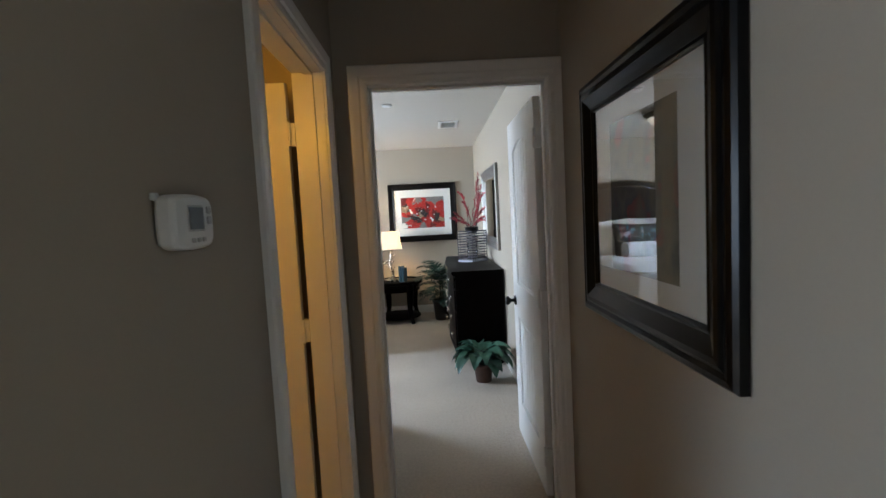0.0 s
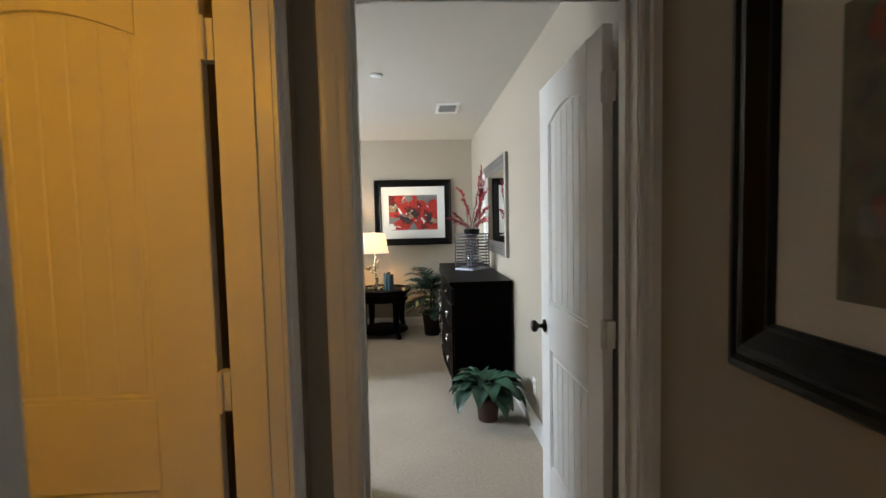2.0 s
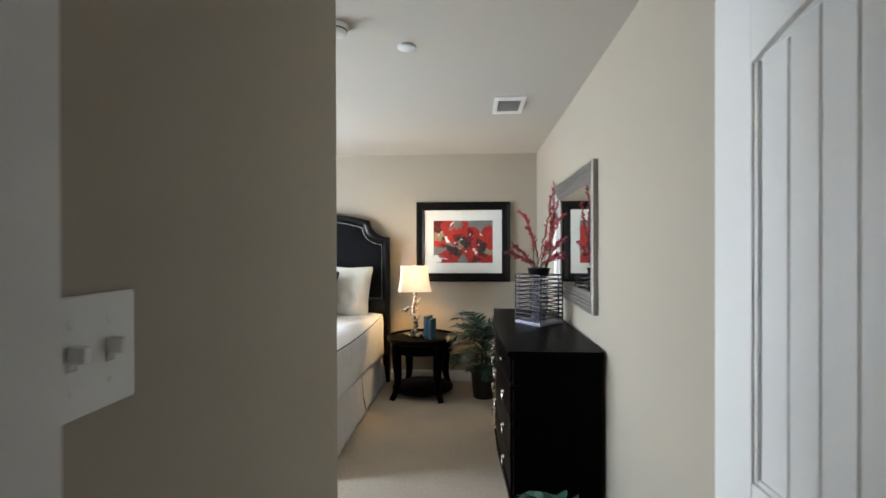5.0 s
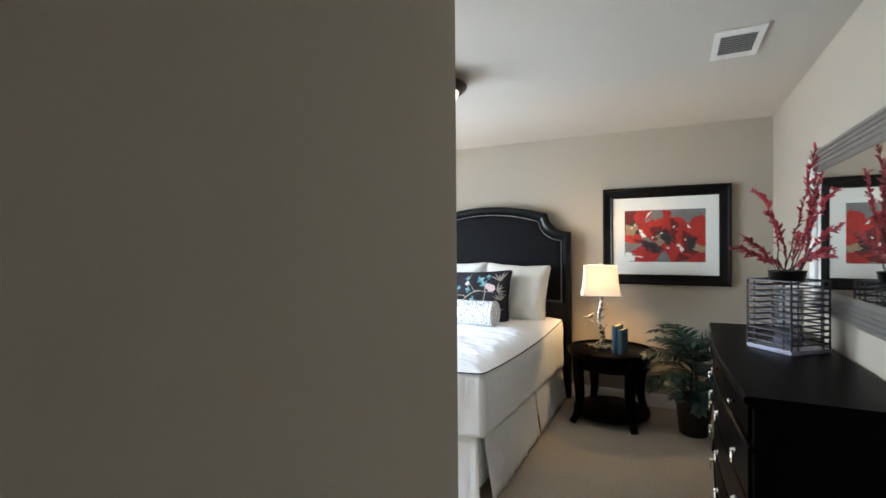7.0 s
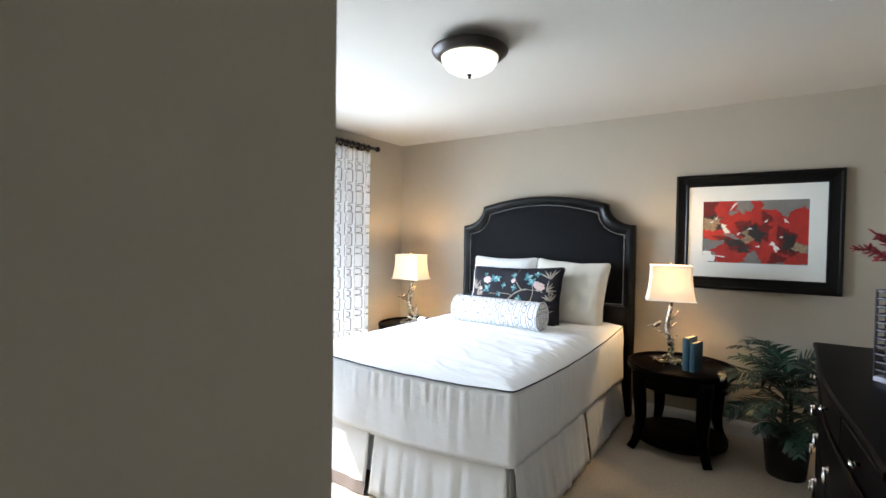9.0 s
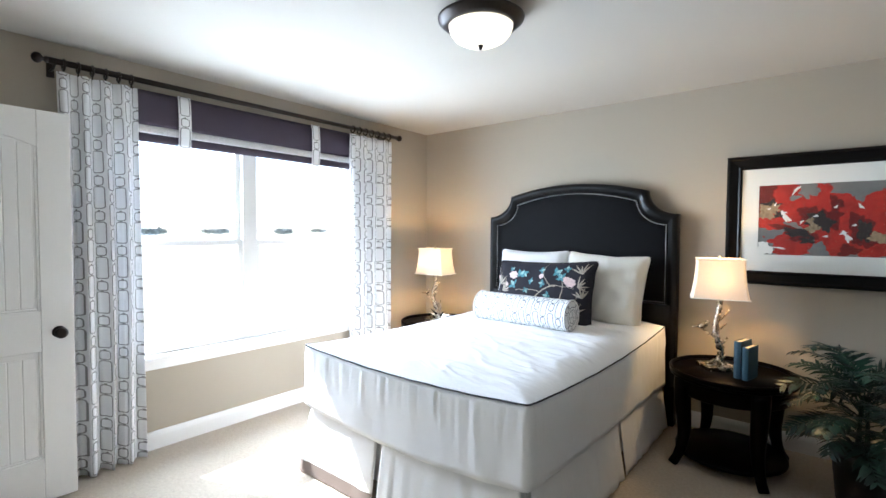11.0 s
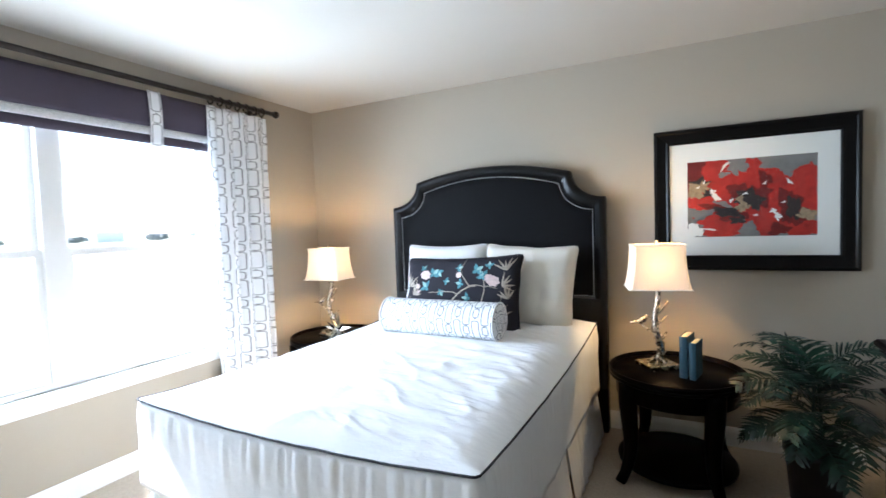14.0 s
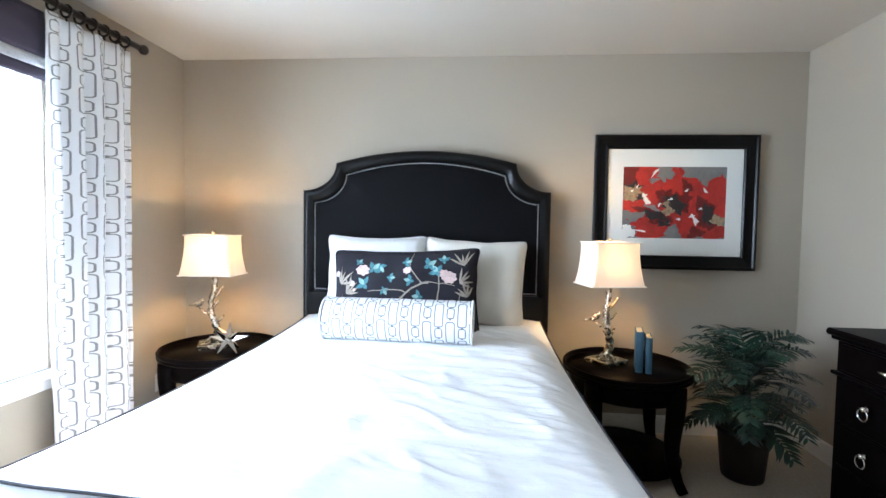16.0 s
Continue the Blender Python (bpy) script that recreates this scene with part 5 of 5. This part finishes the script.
def table_lamp(m, label):
    ob = thing("table_lamp", m, label, "table lamp", "bedside lamps")
    part("base", bmesh_turn(box(bmesh.new(), -0.092, 0.092, -0.085, 0.085, 0.0, 0.026, bevel=0.004), 24), CHAMPAGNE, ob, "square champagne base")
    bm = bmesh.new()
    r = random.Random(3)
    pts, rad = [], []
    for i in range(29):
        f = i / 28
        z = 0.024 + 0.46 * f
        pts.append((0.024 * math.sin(2.6 * math.pi * f + 0.4) * (1 - 0.75 * f), 0.020 * math.cos(2.2 * math.pi * f) * (1 - 0.75 * f), z))
        rad.append(0.0235 - 0.010 * f + 0.003 * math.sin(i * 2.1) + (0.014 * (1 - f * 8) if f < 0.125 else 0))
    tube(bm, pts, rad, 10)
    # vine twisted round the stem
    tube(bm, [(pts[i][0] + (rad[i] + 0.001) * math.cos(i * 0.9), pts[i][1] + (rad[i] + 0.001) * math.sin(i * 0.9), pts[i][2]) for i in range(4, 29)], 0.0045, 6)
    for k in range(6):
        a = k * math.pi / 3 + 0.3
        tube(bm, [(0.02 * math.cos(a), 0.02 * math.sin(a), 0.05), (0.045 * math.cos(a), 0.042 * math.sin(a), 0.032), (0.066 * math.cos(a), 0.060 * math.sin(a), 0.027)], [0.010, 0.008, 0.004], 7)
    part("branch_stem", bm, CHAMPAGNE, ob, "champagne-silver cast branch stem", True)
    for (i, tipx, tipy, tipz) in ((11, -0.085, -0.02, 0.250), (17, 0.060, 0.0, 0.385), (14, 0.045, -0.02, 0.300), (8, 0.055, 0.02, 0.20)):
        p = Vector(pts[i])
        q = Vector((tipx, tipy, tipz))
        mid = (p + q) / 2 + Vector((0, 0, -0.012))
        part("twig", tube(bmesh.new(), [p, mid, q], [0.010, 0.007, 0.005], 8), CHAMPAGNE, ob, smooth=True)
    bird = bmesh.new()
    bmesh.ops.create_uvsphere(bird, u_segments=14, v_segments=9, radius=0.02, matrix=Matrix.Translation((-0.085, -0.02, 0.275)) @ Matrix.Rotation(radians(-28), 4, "Y") @ Matrix.Diagonal((1.6, 0.85, 0.95, 1)))
    bmesh.ops.create_uvsphere(bird, u_segments=12, v_segments=8, radius=0.0125, matrix=Matrix.Translation((-0.062, -0.02, 0.296)))
    tube(bird, [(-0.052, -0.02, 0.297), (-0.041, -0.02, 0.294)], [0.004, 0.0008], 6)
    tube(bird, [(-0.108, -0.02, 0.268), (-0.150, -0.02, 0.262)], [0.010, 0.004], 6)
    tube(bird, [(-0.085, -0.02, 0.262), (-0.085, -0.02, 0.248)], 0.003, 6)
    part("bird", bird, CHAMPAGNE, ob, "small cast bird", True)
    # tapered oblong shade with waisted sides
    z0, z1, n = 0.462, 0.710, 10
    bm = bmesh.new()
    rows = []
    for i in range(n + 1):
        f = i / n
        k = 1 - 0.16 * f - 0.045 * math.sin(math.pi * f)
        hx, hy, c = 0.160 * k, 0.124 * k, 0.012
        loop = []
        for sx, sy, order in ((1, 1, 0), (-1, 1, 1), (-1, -1, 0), (1, -1, 1)):
            ptsc = [(sx * hx, sy * (hy - c)), (sx * (hx - c), sy * hy)]
            loop += ptsc if order == 0 else ptsc[::-1]
        rows.append([bm.verts.new((x, y, z0 + (z1 - z0) * f)) for x, y in loop])
    for a, b in zip(rows, rows[1:]):
        for i in range(8):
            bm.faces.new((a[i], a[(i + 1) % 8], b[(i + 1) % 8], b[i]))
    sh = part("shade", bm, SHADE, ob, "cream linen oblong shade, lit", False)
    for row_z, k in ((z0, 1.0), (z1, 0.84)):
        hx, hy = 0.1615 * k, 0.1255 * k
        part("shade_trim", tube(bmesh.new(), [(hx, hy, row_z), (-hx, hy, row_z), (-hx, -hy, row_z), (hx, -hy, row_z)], 0.004, 6, True), CREAM, ob)
    bm = tube(bmesh.new(), [(0, 0, 0.48), (0, 0, 0.725)], 0.004, 8)
    lathe(bm, [(0.0, 0.715), (0.010, 0.718), (0.012, 0.728), (0.0, 0.738)], 12)
    tube(bm, [(-0.14, 0, z1 - 0.002), (0.14, 0, z1 - 0.002)], 0.0025, 6)
    part("harp", bm, CHAMPAGNE, ob)
    bulb = part("bulb", lathe(bmesh.new(), [(0.0, 0.52), (0.014, 0.52), (0.016, 0.545), (0.030, 0.575), (0.030, 0.595), (0.018, 0.618), (0.0, 0.625)], 16), BULB, ob, "glowing warm bulb", True)
    bulb.visible_shadow = False
    return ob


LAMP_R, LAMP_L = (-0.435, 6.67), (-2.875, 6.71)
table_lamp(pose(*LAMP_R, 0.559, 0, 0, 12), "champagne branch lamp with a cream shade, switched on")
table_lamp(pose(*LAMP_L, 0.559, 0, 0, 4), "champagne branch lamp with a cream shade, switched on")
for (x, y), watts in ((LAMP_R, 3.1), (LAMP_L, 4.4)):
    lamp("bedside_bulb", "POINT", pose(x, y, 0.559 + 0.60), watts, (1.0, 0.61, 0.24), radius=0.03)


def book(m, w, h, t, label):
    ob = thing("book", m, label, "book", "books on the nightstand")
    part("page_block", boxes((-t / 2 + 0.003, t / 2 - 0.003, -w / 2 + 0.004, w / 2 - 0.005, 0.004, h - 0.004)), PAGES, ob, "cream page edges")
    for s in (-1, 1):
        part("cover", box(bmesh.new(), s * t / 2 - 0.0015, s * t / 2 + 0.0015, -w / 2, w / 2, 0, h, bevel=0.001, segments=1), BOOK, ob)
    part("spine", sheet(bmesh.new(), lambda u, v: (t * (u - 0.5), -w / 2 - 0.005 * math.sin(math.pi * u), h * v), 8, 2), BOOK, ob, smooth=True)


book(pose(-0.285, 6.57, 0.559, 0, 0, -15), 0.15, 0.225, 0.036, "slate-blue cloth book standing on the nightstand")
book(pose(-0.243, 6.545, 0.559, 0, 0, -15), 0.14, 0.198, 0.030, "shorter slate-blue cloth book standing on the nightstand")

star = thing("star_ornament", pose(-2.70, 6.57, 0.559, 0, 0, 20), "faceted polished silver star ornament on the nightstand", "ornament")
core = 0.030
bm = bmesh.new()
bmesh.ops.create_icosphere(bm, subdivisions=1, radius=core, matrix=Matrix.Translation((0, 0, 0.088)))
part("star_core", bm, CHROME, star)
for d in ((1, 0, 0.1), (-1, 0.1, 0.15), (0.1, 1, 0), (0, -1, 0.2), (0.1, 0.1, 1), (0.5, 0.5, -0.72), (-0.5, -0.5, -0.72), (0.6, -0.6, 0.5), (-0.6, 0.6, 0.5), (-0.5, 0.5, -0.72), (0.5, -0.5, -0.72), (-0.6, -0.5, 0.6)):
    d = Vector(d).normalized()
    s = d.orthogonal().normalized()
    t = d.cross(s)
    bm = bmesh.new()
    ring = [bm.verts.new(Vector((0, 0, 0.088)) + d * 0.018 + core * 0.8 * (math.cos(a) * s + math.sin(a) * t)) for a in (0, math.pi / 2, math.pi, 1.5 * math.pi)]
    tip = bm.verts.new(Vector((0, 0, 0.088)) + d * 0.115)
    for k in range(4):
        bm.faces.new((ring[k], ring[(k + 1) % 4], tip))
    bm.faces.new(ring)
    part("spike", bm, CHROME, star)

# ---- plants ----


def pot(ob, r0, r1, h, material, label):
    part("pot", lathe(bmesh.new(), [(0.0, 0.0), (r0, 0.0), (r0 + 0.004, 0.01), (r1 - 0.006, h - 0.03), (r1 + 0.004, h - 0.028), (r1 + 0.006, h), (r1 - 0.008, h), (r1 - 0.014, h - 0.03), (0.0, h - 0.032)], 32), material, ob, label, True)
    part("soil", lathe(bmesh.new(), [(0.0, h - 0.012), (r1 * 0.5, h - 0.018), (r1 - 0.012, h - 0.028)], 24), SOIL, ob, smooth=True)


def frond_mesh(name, length, rise, seed):
    """A palm frond that leaves the stem along +x at `rise` degrees and arches over, with two rows of pointed leaflets."""
    r = random.Random(seed)
    bm = bmesh.new()
    n = 19
    line, bend = [Vector((0, 0, 0))], 58 + 0.45 * rise
    for i in range(n):
        e = radians(rise - bend * ((i + 0.5) / n) ** 1.25)
        line.append(line[-1] + Vector((math.cos(e), 0.10 * math.sin(seed + 2.5 * i / n), math.sin(e))) * (length / n))
    tube(bm, line, [0.0045 - 0.0034 * i / n for i in range(n + 1)], 5)
    for i in range(4, n + 1):
        f = i / n
        span = length * 0.34 * math.sin(math.pi * (0.20 + 0.70 * f)) ** 0.9
        fwd = (line[min(i + 1, n)] - line[i - 1]).normalized()
        side = fwd.cross(Vector((0, 0, 1))).normalized()
        up = side.cross(fwd)
        for s in (-1, 1):
            base = line[i] - fwd * r.uniform(0, 0.010)
            way = (fwd * r.uniform(0.55, 0.85) + side * s * r.uniform(0.8, 1.0) + up * r.uniform(0.05, 0.30)).normalized()
            wide = way.cross(up).normalized() * r.uniform(0.0075, 0.0105)
            ln = span * r.uniform(0.85, 1.12)
            drop = Vector((0, 0, -r.uniform(0.22, 0.42) * ln))
            a, b, c, d = base, base + way * ln * 0.33 + drop * 0.08, base + way * ln * 0.68 + drop * 0.42, base + way * ln + drop
            v = [bm.verts.new(p) for p in (a - wide * 0.4, a + wide * 0.4, b + wide, b - wide, c + wide * 0.75, c - wide * 0.75, d)]
            for q in ((0, 1, 2, 3), (3, 2, 4, 5), (5, 4, 6)):
                bm.faces.new([v[k] for k in q])
    me = bpy.data.meshes.new(name)
    bm.to_mesh(me)
    bm.free()
    me.materials.append(PALM)
    return me


palm = thing("palm_plant", pose(0.268, 6.515, 0), "bushy green parlour palm in a dark brown pot", "potted plant")
pot(palm, 0.100, 0.132, 0.278, DARKPOT, "dark brown tapered pot")
r = random.Random(12)
for k in range(4):
    a = k * 1.7
    stem = [(0.03 * math.cos(a), 0.03 * math.sin(a), 0.25), (0.022 * math.cos(a + 0.4), 0.022 * math.sin(a + 0.4), 0.42), (0.012 * math.cos(a), 0.012 * math.sin(a), 0.58)]
    part("stem", tube(bmesh.new(), stem, [0.009, 0.007, 0.005], 7), PALM, palm)
TIERS = 9
fronds = [frond_mesh("frond", 0.36 + 0.03 * (k % 3) + 0.04 * k / TIERS, 14 + 66 * (k / (TIERS - 1)) ** 1.1, k) for k in range(TIERS)]
for k in range(44):
    g = k / 43
    a = k * 2.39996 + r.uniform(-0.25, 0.25)
    tier = min(TIERS - 1, int(g * TIERS))
    reach = 0.70 if math.sin(a) > 0.55 else 0.80 if math.cos(a) > 0.3 else 1.0
    shared("frond", fronds[tier], palm, Matrix.Translation((0.015 * math.cos(a), 0.015 * math.sin(a), 0.33 + 0.28 * g)) @ Matrix.Rotation(a, 4, "Z") @ Matrix.Rotation(r.uniform(-0.35, 0.35), 4, "X") @ Matrix.Scale(reach * r.uniform(0.86, 1.06), 4))


def broad_leaf_mesh(name, length, width, seed):
    """A broad pointed leaf on an arching stalk along +x, folded a little along its rib."""
    bm = bmesh.new()
    stalk = length * 0.75
    line = [Vector((stalk * 0.55 * f, 0, stalk * (1.05 * f - 0.35 * f * f))) for f in [i / 6 for i in range(7)]]
    tube(bm, line, 0.0028, 5)
    base = line[-1]

    def pt(u, v):
        f = u
        w = width * (math.sin(math.pi * f ** 0.75)) ** 0.85 * 0.5 + 0.0005
        y = (2 * v - 1)
        x = base.x + length * (f - 0.08 * f * f)
        z = base.z + length * (0.34 * f - 0.62 * f * f) + 0.35 * w * abs(y) + 0.004 * math.sin(18 * f) * abs(y)
        return (x, y * w, z)
    sheet(bm, pt, 12, 4)
    for f in bm.faces:
        f.smooth = True
    me = bpy.data.meshes.new(name)
    bm.to_mesh(me)
    bm.free()
    me.materials.append(BROAD)
    return me


leafy = thing("leafy_plant", pose(0.572, 3.975, 0), "low leafy green plant in a brown basket pot", "potted plant")
pot(leafy, 0.066, 0.086, 0.165, TERRA, "brown woven-look pot")
leaves = [broad_leaf_mesh("leaf", 0.19 + 0.02 * k, 0.115 + 0.008 * k, k) for k in range(4)]
for k in range(42):
    a = k * 2.39996 + r.uniform(-0.25, 0.25)
    f = k / 41
    shared("leaf", leaves[k % 4], leafy, Matrix.Translation((0.025 * math.cos(a), 0.025 * math.sin(a), 0.145)) @ Matrix.Rotation(a, 4, "Z") @ Matrix.Rotation(radians(16 - 44 * f), 4, "Y") @ Matrix.Rotation(r.uniform(-0.4, 0.4), 4, "X") @ Matrix.Scale(0.95 - 0.12 * f, 4))

# ---- ceiling and wall fixtures ----
fix = thing("ceiling_light", pose(-1.195, 5.05, H), "bronze flush ceiling light with a lit frosted dome", "ceiling light")
part("pan", lathe(bmesh.new(), [(0.0, 0.0), (0.085, 0.0), (0.120, -0.012), (0.185, -0.034), (0.203, -0.046), (0.200, -0.056), (0.190, -0.062), (0.180, -0.074), (0.162, -0.082), (0.152, -0.084), (0.148, -0.070), (0.0, -0.065)], 48), BRONZE, fix, "stepped dark bronze pan", True)
part("dome", lathe(bmesh.new(), [(0.150, -0.070), (0.150, -0.088), (0.143, -0.112), (0.122, -0.138), (0.087, -0.157), (0.046, -0.166), (0.0, -0.169)], 40), DOME, fix, "glowing frosted glass dome", True)
part("finial", lathe(bmesh.new(), [(0.0, -0.167), (0.013, -0.168), (0.012, -0.176), (0.007, -0.180), (0.009, -0.186), (0.0, -0.192)], 14), BRONZE, fix, smooth=True)

vent = thing("ceiling_vent", pose(0.423, 5.29, H), "white stamped-metal ceiling air vent", "air vent")
VX, VY = 0.108, 0.195
part("vent_frame", boxes((-VX, -VX + 0.03, -VY, VY, -0.008, -0.0005), (VX - 0.03, VX, -VY, VY, -0.008, -0.0005), (-VX + 0.03, VX - 0.03, -VY, -VY + 0.075, -0.008, -0.0005), (-VX + 0.03, VX - 0.03, VY - 0.075, VY, -0.008, -0.0005)), TRIM, vent)
# no hole here: a flat near-black sheet paints the shade behind the slats
part("duct", boxes((-VX + 0.028, VX - 0.028, -VY + 0.07, VY - 0.07, -0.002, -0.0006)), VENT_SHADE, vent, "flat dark sheet painted as the shade behind the slats")
for k in range(9):
    y = -VY + 0.085 + (2 * VY - 0.17) * k / 8
    sl = part("slat", boxes((-VX + 0.03, VX - 0.03, -0.009, 0.009, -0.0008, 0.0008)), TRIM, vent)
    sl.matrix_basis = pose(0, y, -0.0085, 38, 0, 0)

sm = thing("smoke_detector", pose(-0.162, 4.275, H), "small round white sprinkler cover on the ceiling", "ceiling cover")
part("cover_plate", lathe(bmesh.new(), [(0.0, 0.0), (0.044, 0.0), (0.047, -0.003), (0.046, -0.010), (0.042, -0.013), (0.0, -0.014)], 32), PLASTIC, sm, smooth=True)
sm2 = thing("smoke_detector", pose(-0.458, 4.035, H), "white round smoke detector on the ceiling", "smoke detector")
part("housing", lathe(bmesh.new(), [(0.0, 0.0), (0.062, 0.0), (0.064, -0.014), (0.058, -0.020), (0.056, -0.034), (0.040, -0.044), (0.0, -0.046)], 32), PLASTIC, sm2, smooth=True)
part("grille", lathe(bmesh.new(), [(0.0565, -0.022), (0.0575, -0.024), (0.0570, -0.030), (0.0555, -0.032)], 32), DARKP, sm2)


def plate(name, m, w, h, label, category):
    ob = thing(name, m, label, category)
    part("cover_plate", box(bmesh.new(), -w / 2, w / 2, -0.006, -0.0003, -h / 2, h / 2, bevel=0.0025), PLASTIC, ob)
    return ob


sw = plate("light_switch", facing(XL, 2.381, 1.366, "+x"), 0.116, 0.116, "white double toggle light switch plate", "light switch")
for x in (-0.023, 0.023):
    part("toggle", box(bmesh.new(), x - 0.005, x + 0.005, -0.022, -0.004, -0.004, 0.012, bevel=0.002), PLASTIC, sw)
    part("slot", boxes((x - 0.006, x + 0.006, -0.0066, -0.0055, -0.012, 0.012)), BAND, sw)
    for z in (-0.031, 0.031):
        bm = bmesh.new()
        bmesh.ops.create_uvsphere(bm, u_segments=10, v_segments=6, radius=0.0034, matrix=Matrix.Translation((x, -0.006, z)) @ Matrix.Diagonal((1, 0.4, 1, 1)))
        part("screw", bm, PLASTIC, sw)
for m, label in ((facing(XH, 3.76, 0.30, "-x"), "white wall outlet behind the leafy plant"), (facing(XW, 6.744, 0.30, "+x"), "white wall outlet beside the far nightstand")):
    out = plate("wall_outlet", m, 0.072, 0.116, label, "outlet")
    for z in (-0.022, 0.022):
        part("socket", box(bmesh.new(), -0.016, 0.016, -0.008, -0.005, z - 0.014, z + 0.014, bevel=0.004), PLASTIC, out)
        part("slots", boxes((-0.007, -0.005, -0.0085, -0.0078, z - 0.005, z + 0.006), (0.005, 0.007, -0.0085, -0.0078, z - 0.005, z + 0.006)), DARKP, out)

th = thing("thermostat", facing(XL, 0.733, 1.470, "+x"), "white plastic wall thermostat with a small display", "thermostat")
part("wall_plate", box(bmesh.new(), -0.050, 0.048, -0.006, -0.0003, -0.032, 0.036, bevel=0.002), PLASTIC, th)
bm = bmesh.new()
rings = []
for out, grow in ((-0.004, -0.004), (-0.010, 0.0), (-0.026, 0.0), (-0.031, -0.002), (-0.034, -0.006), (-0.0345, -0.012)):
    ring = []
    for i in range(64):
        c, d = math.cos(2 * math.pi * i / 64), math.sin(2 * math.pi * i / 64)
        x = math.copysign(abs(c) ** 0.24, c)
        z = math.copysign(abs(d) ** 0.24, d)
        ring.append(bm.verts.new((-0.001 + x * (0.057 + grow + 0.003 * (1 - z * z)), out, 0.0015 + z * (0.039 + grow + 0.004 * (1 - x * x)))))
    rings.append(ring)
for p, q in zip(rings, rings[1:]):
    for i in range(64):
        bm.faces.new((p[i], p[(i + 1) % 64], q[(i + 1) % 64], q[i]))
bm.faces.new(rings[-1])
part("housing", bm, PLASTIC, th, "rounded white housing")
part("display_bezel", box(bmesh.new(), -0.025, 0.023, -0.0352, -0.0335, -0.013, 0.027, bevel=0.0006, segments=1), BAND, th)
part("mounting_tab", box(bmesh.new(), -0.060, -0.046, -0.008, -0.0005, 0.034, 0.045, bevel=0.002), PLASTIC, th, "small white clip")
part("display", boxes((-0.022, 0.020, -0.0360, -0.0338, -0.010, 0.024)), DARKP, th, "grey liquid-crystal display")
for x in (-0.014, 0.002, 0.018):
    part("button", box(bmesh.new(), x - 0.005, x + 0.005, -0.037, -0.0335, -0.030, -0.023, bevel=0.0015), BAND, th)
for z in (0.004, 0.020):
    part("button", box(bmesh.new(), 0.032, 0.044, -0.037, -0.0335, z - 0.006, z + 0.006, bevel=0.003), BAND, th)

# ---- outdoors ----
setting("ground", boxes((-900, -3.6, -600, 600, -1.2, -0.9)), GRASS, "pale dry lawn beyond the window", "ground")


def house(x, y, w, d, h):
    ob = thing("house", pose(x, y, -0.9), "distant pale house with a grey hipped roof", "house", "distant houses")
    part("wall", boxes((-d / 2, d / 2, -w / 2, w / 2, 0, h)), SIDING, ob)
    bm = bmesh.new()
    lo = [bm.verts.new((sx * (d / 2 + 0.4), sy * (w / 2 + 0.4), h)) for sx, sy in ((-1, -1), (1, -1), (1, 1), (-1, 1))]
    hi = [bm.verts.new((0, -w / 4, h + 2.2)), bm.verts.new((0, w / 4, h + 2.2))]
    for f in ((lo[0], lo[1], hi[0]), (lo[1], lo[2], hi[1], hi[0]), (lo[2], lo[3], hi[1]), (lo[3], lo[0], hi[0], hi[1]), lo):
        bm.faces.new(f)
    part("roof", bm, ROOFM, ob)
    for k in range(3):
        y0 = -w / 3 + w / 3 * k
        part("window", box(bmesh.new(), d / 2 - 0.02, d / 2 + 0.03, y0 - 0.6, y0 + 0.6, 1.0, 2.3, bevel=0.02), SIDING, ob)


for x, y, w, d, h in ((-240, 36, 14, 9, 3.0), (-260, 84, 16, 9, 3.0), (-280, 148, 14, 9, 5.4), (-236, 196, 15, 9, 3.0)):
    house(x, y, w, d, h)


def tree(x, y, h, seed):
    rt = random.Random(seed)
    ob = thing("tree", pose(x, y, -0.9), "distant leafy tree on the skyline", "tree", "distant trees")
    part("trunk", tube(bmesh.new(), [(0, 0, 0), (0.1, 0, h * 0.3), (0, 0.15, h * 0.6)], [0.25, 0.18, 0.08], 7), STEM, ob)
    bm = bmesh.new()
    for _ in range(700):
        a, rr, z = rt.uniform(0, 6.28), rt.uniform(0.1, 1) ** 0.6 * h * 1.1, rt.gauss(0.46, 0.13) * h
        c = Vector((rr * math.cos(a), rr * math.sin(a), z))
        s = rt.uniform(0.4, 1.0)
        q = [bm.verts.new(c + Vector((rt.uniform(-s, s), rt.uniform(-s, s), rt.uniform(-s, s)))) for _ in range(3)]
        bm.faces.new(q)
    part("crown", bm, CROWN, ob)


rt = random.Random(77)
for k in range(14):
    tree(-230 - rt.uniform(0, 100), 0 + 20 * k + rt.uniform(-3, 3), rt.uniform(4.0, 6.5), k)
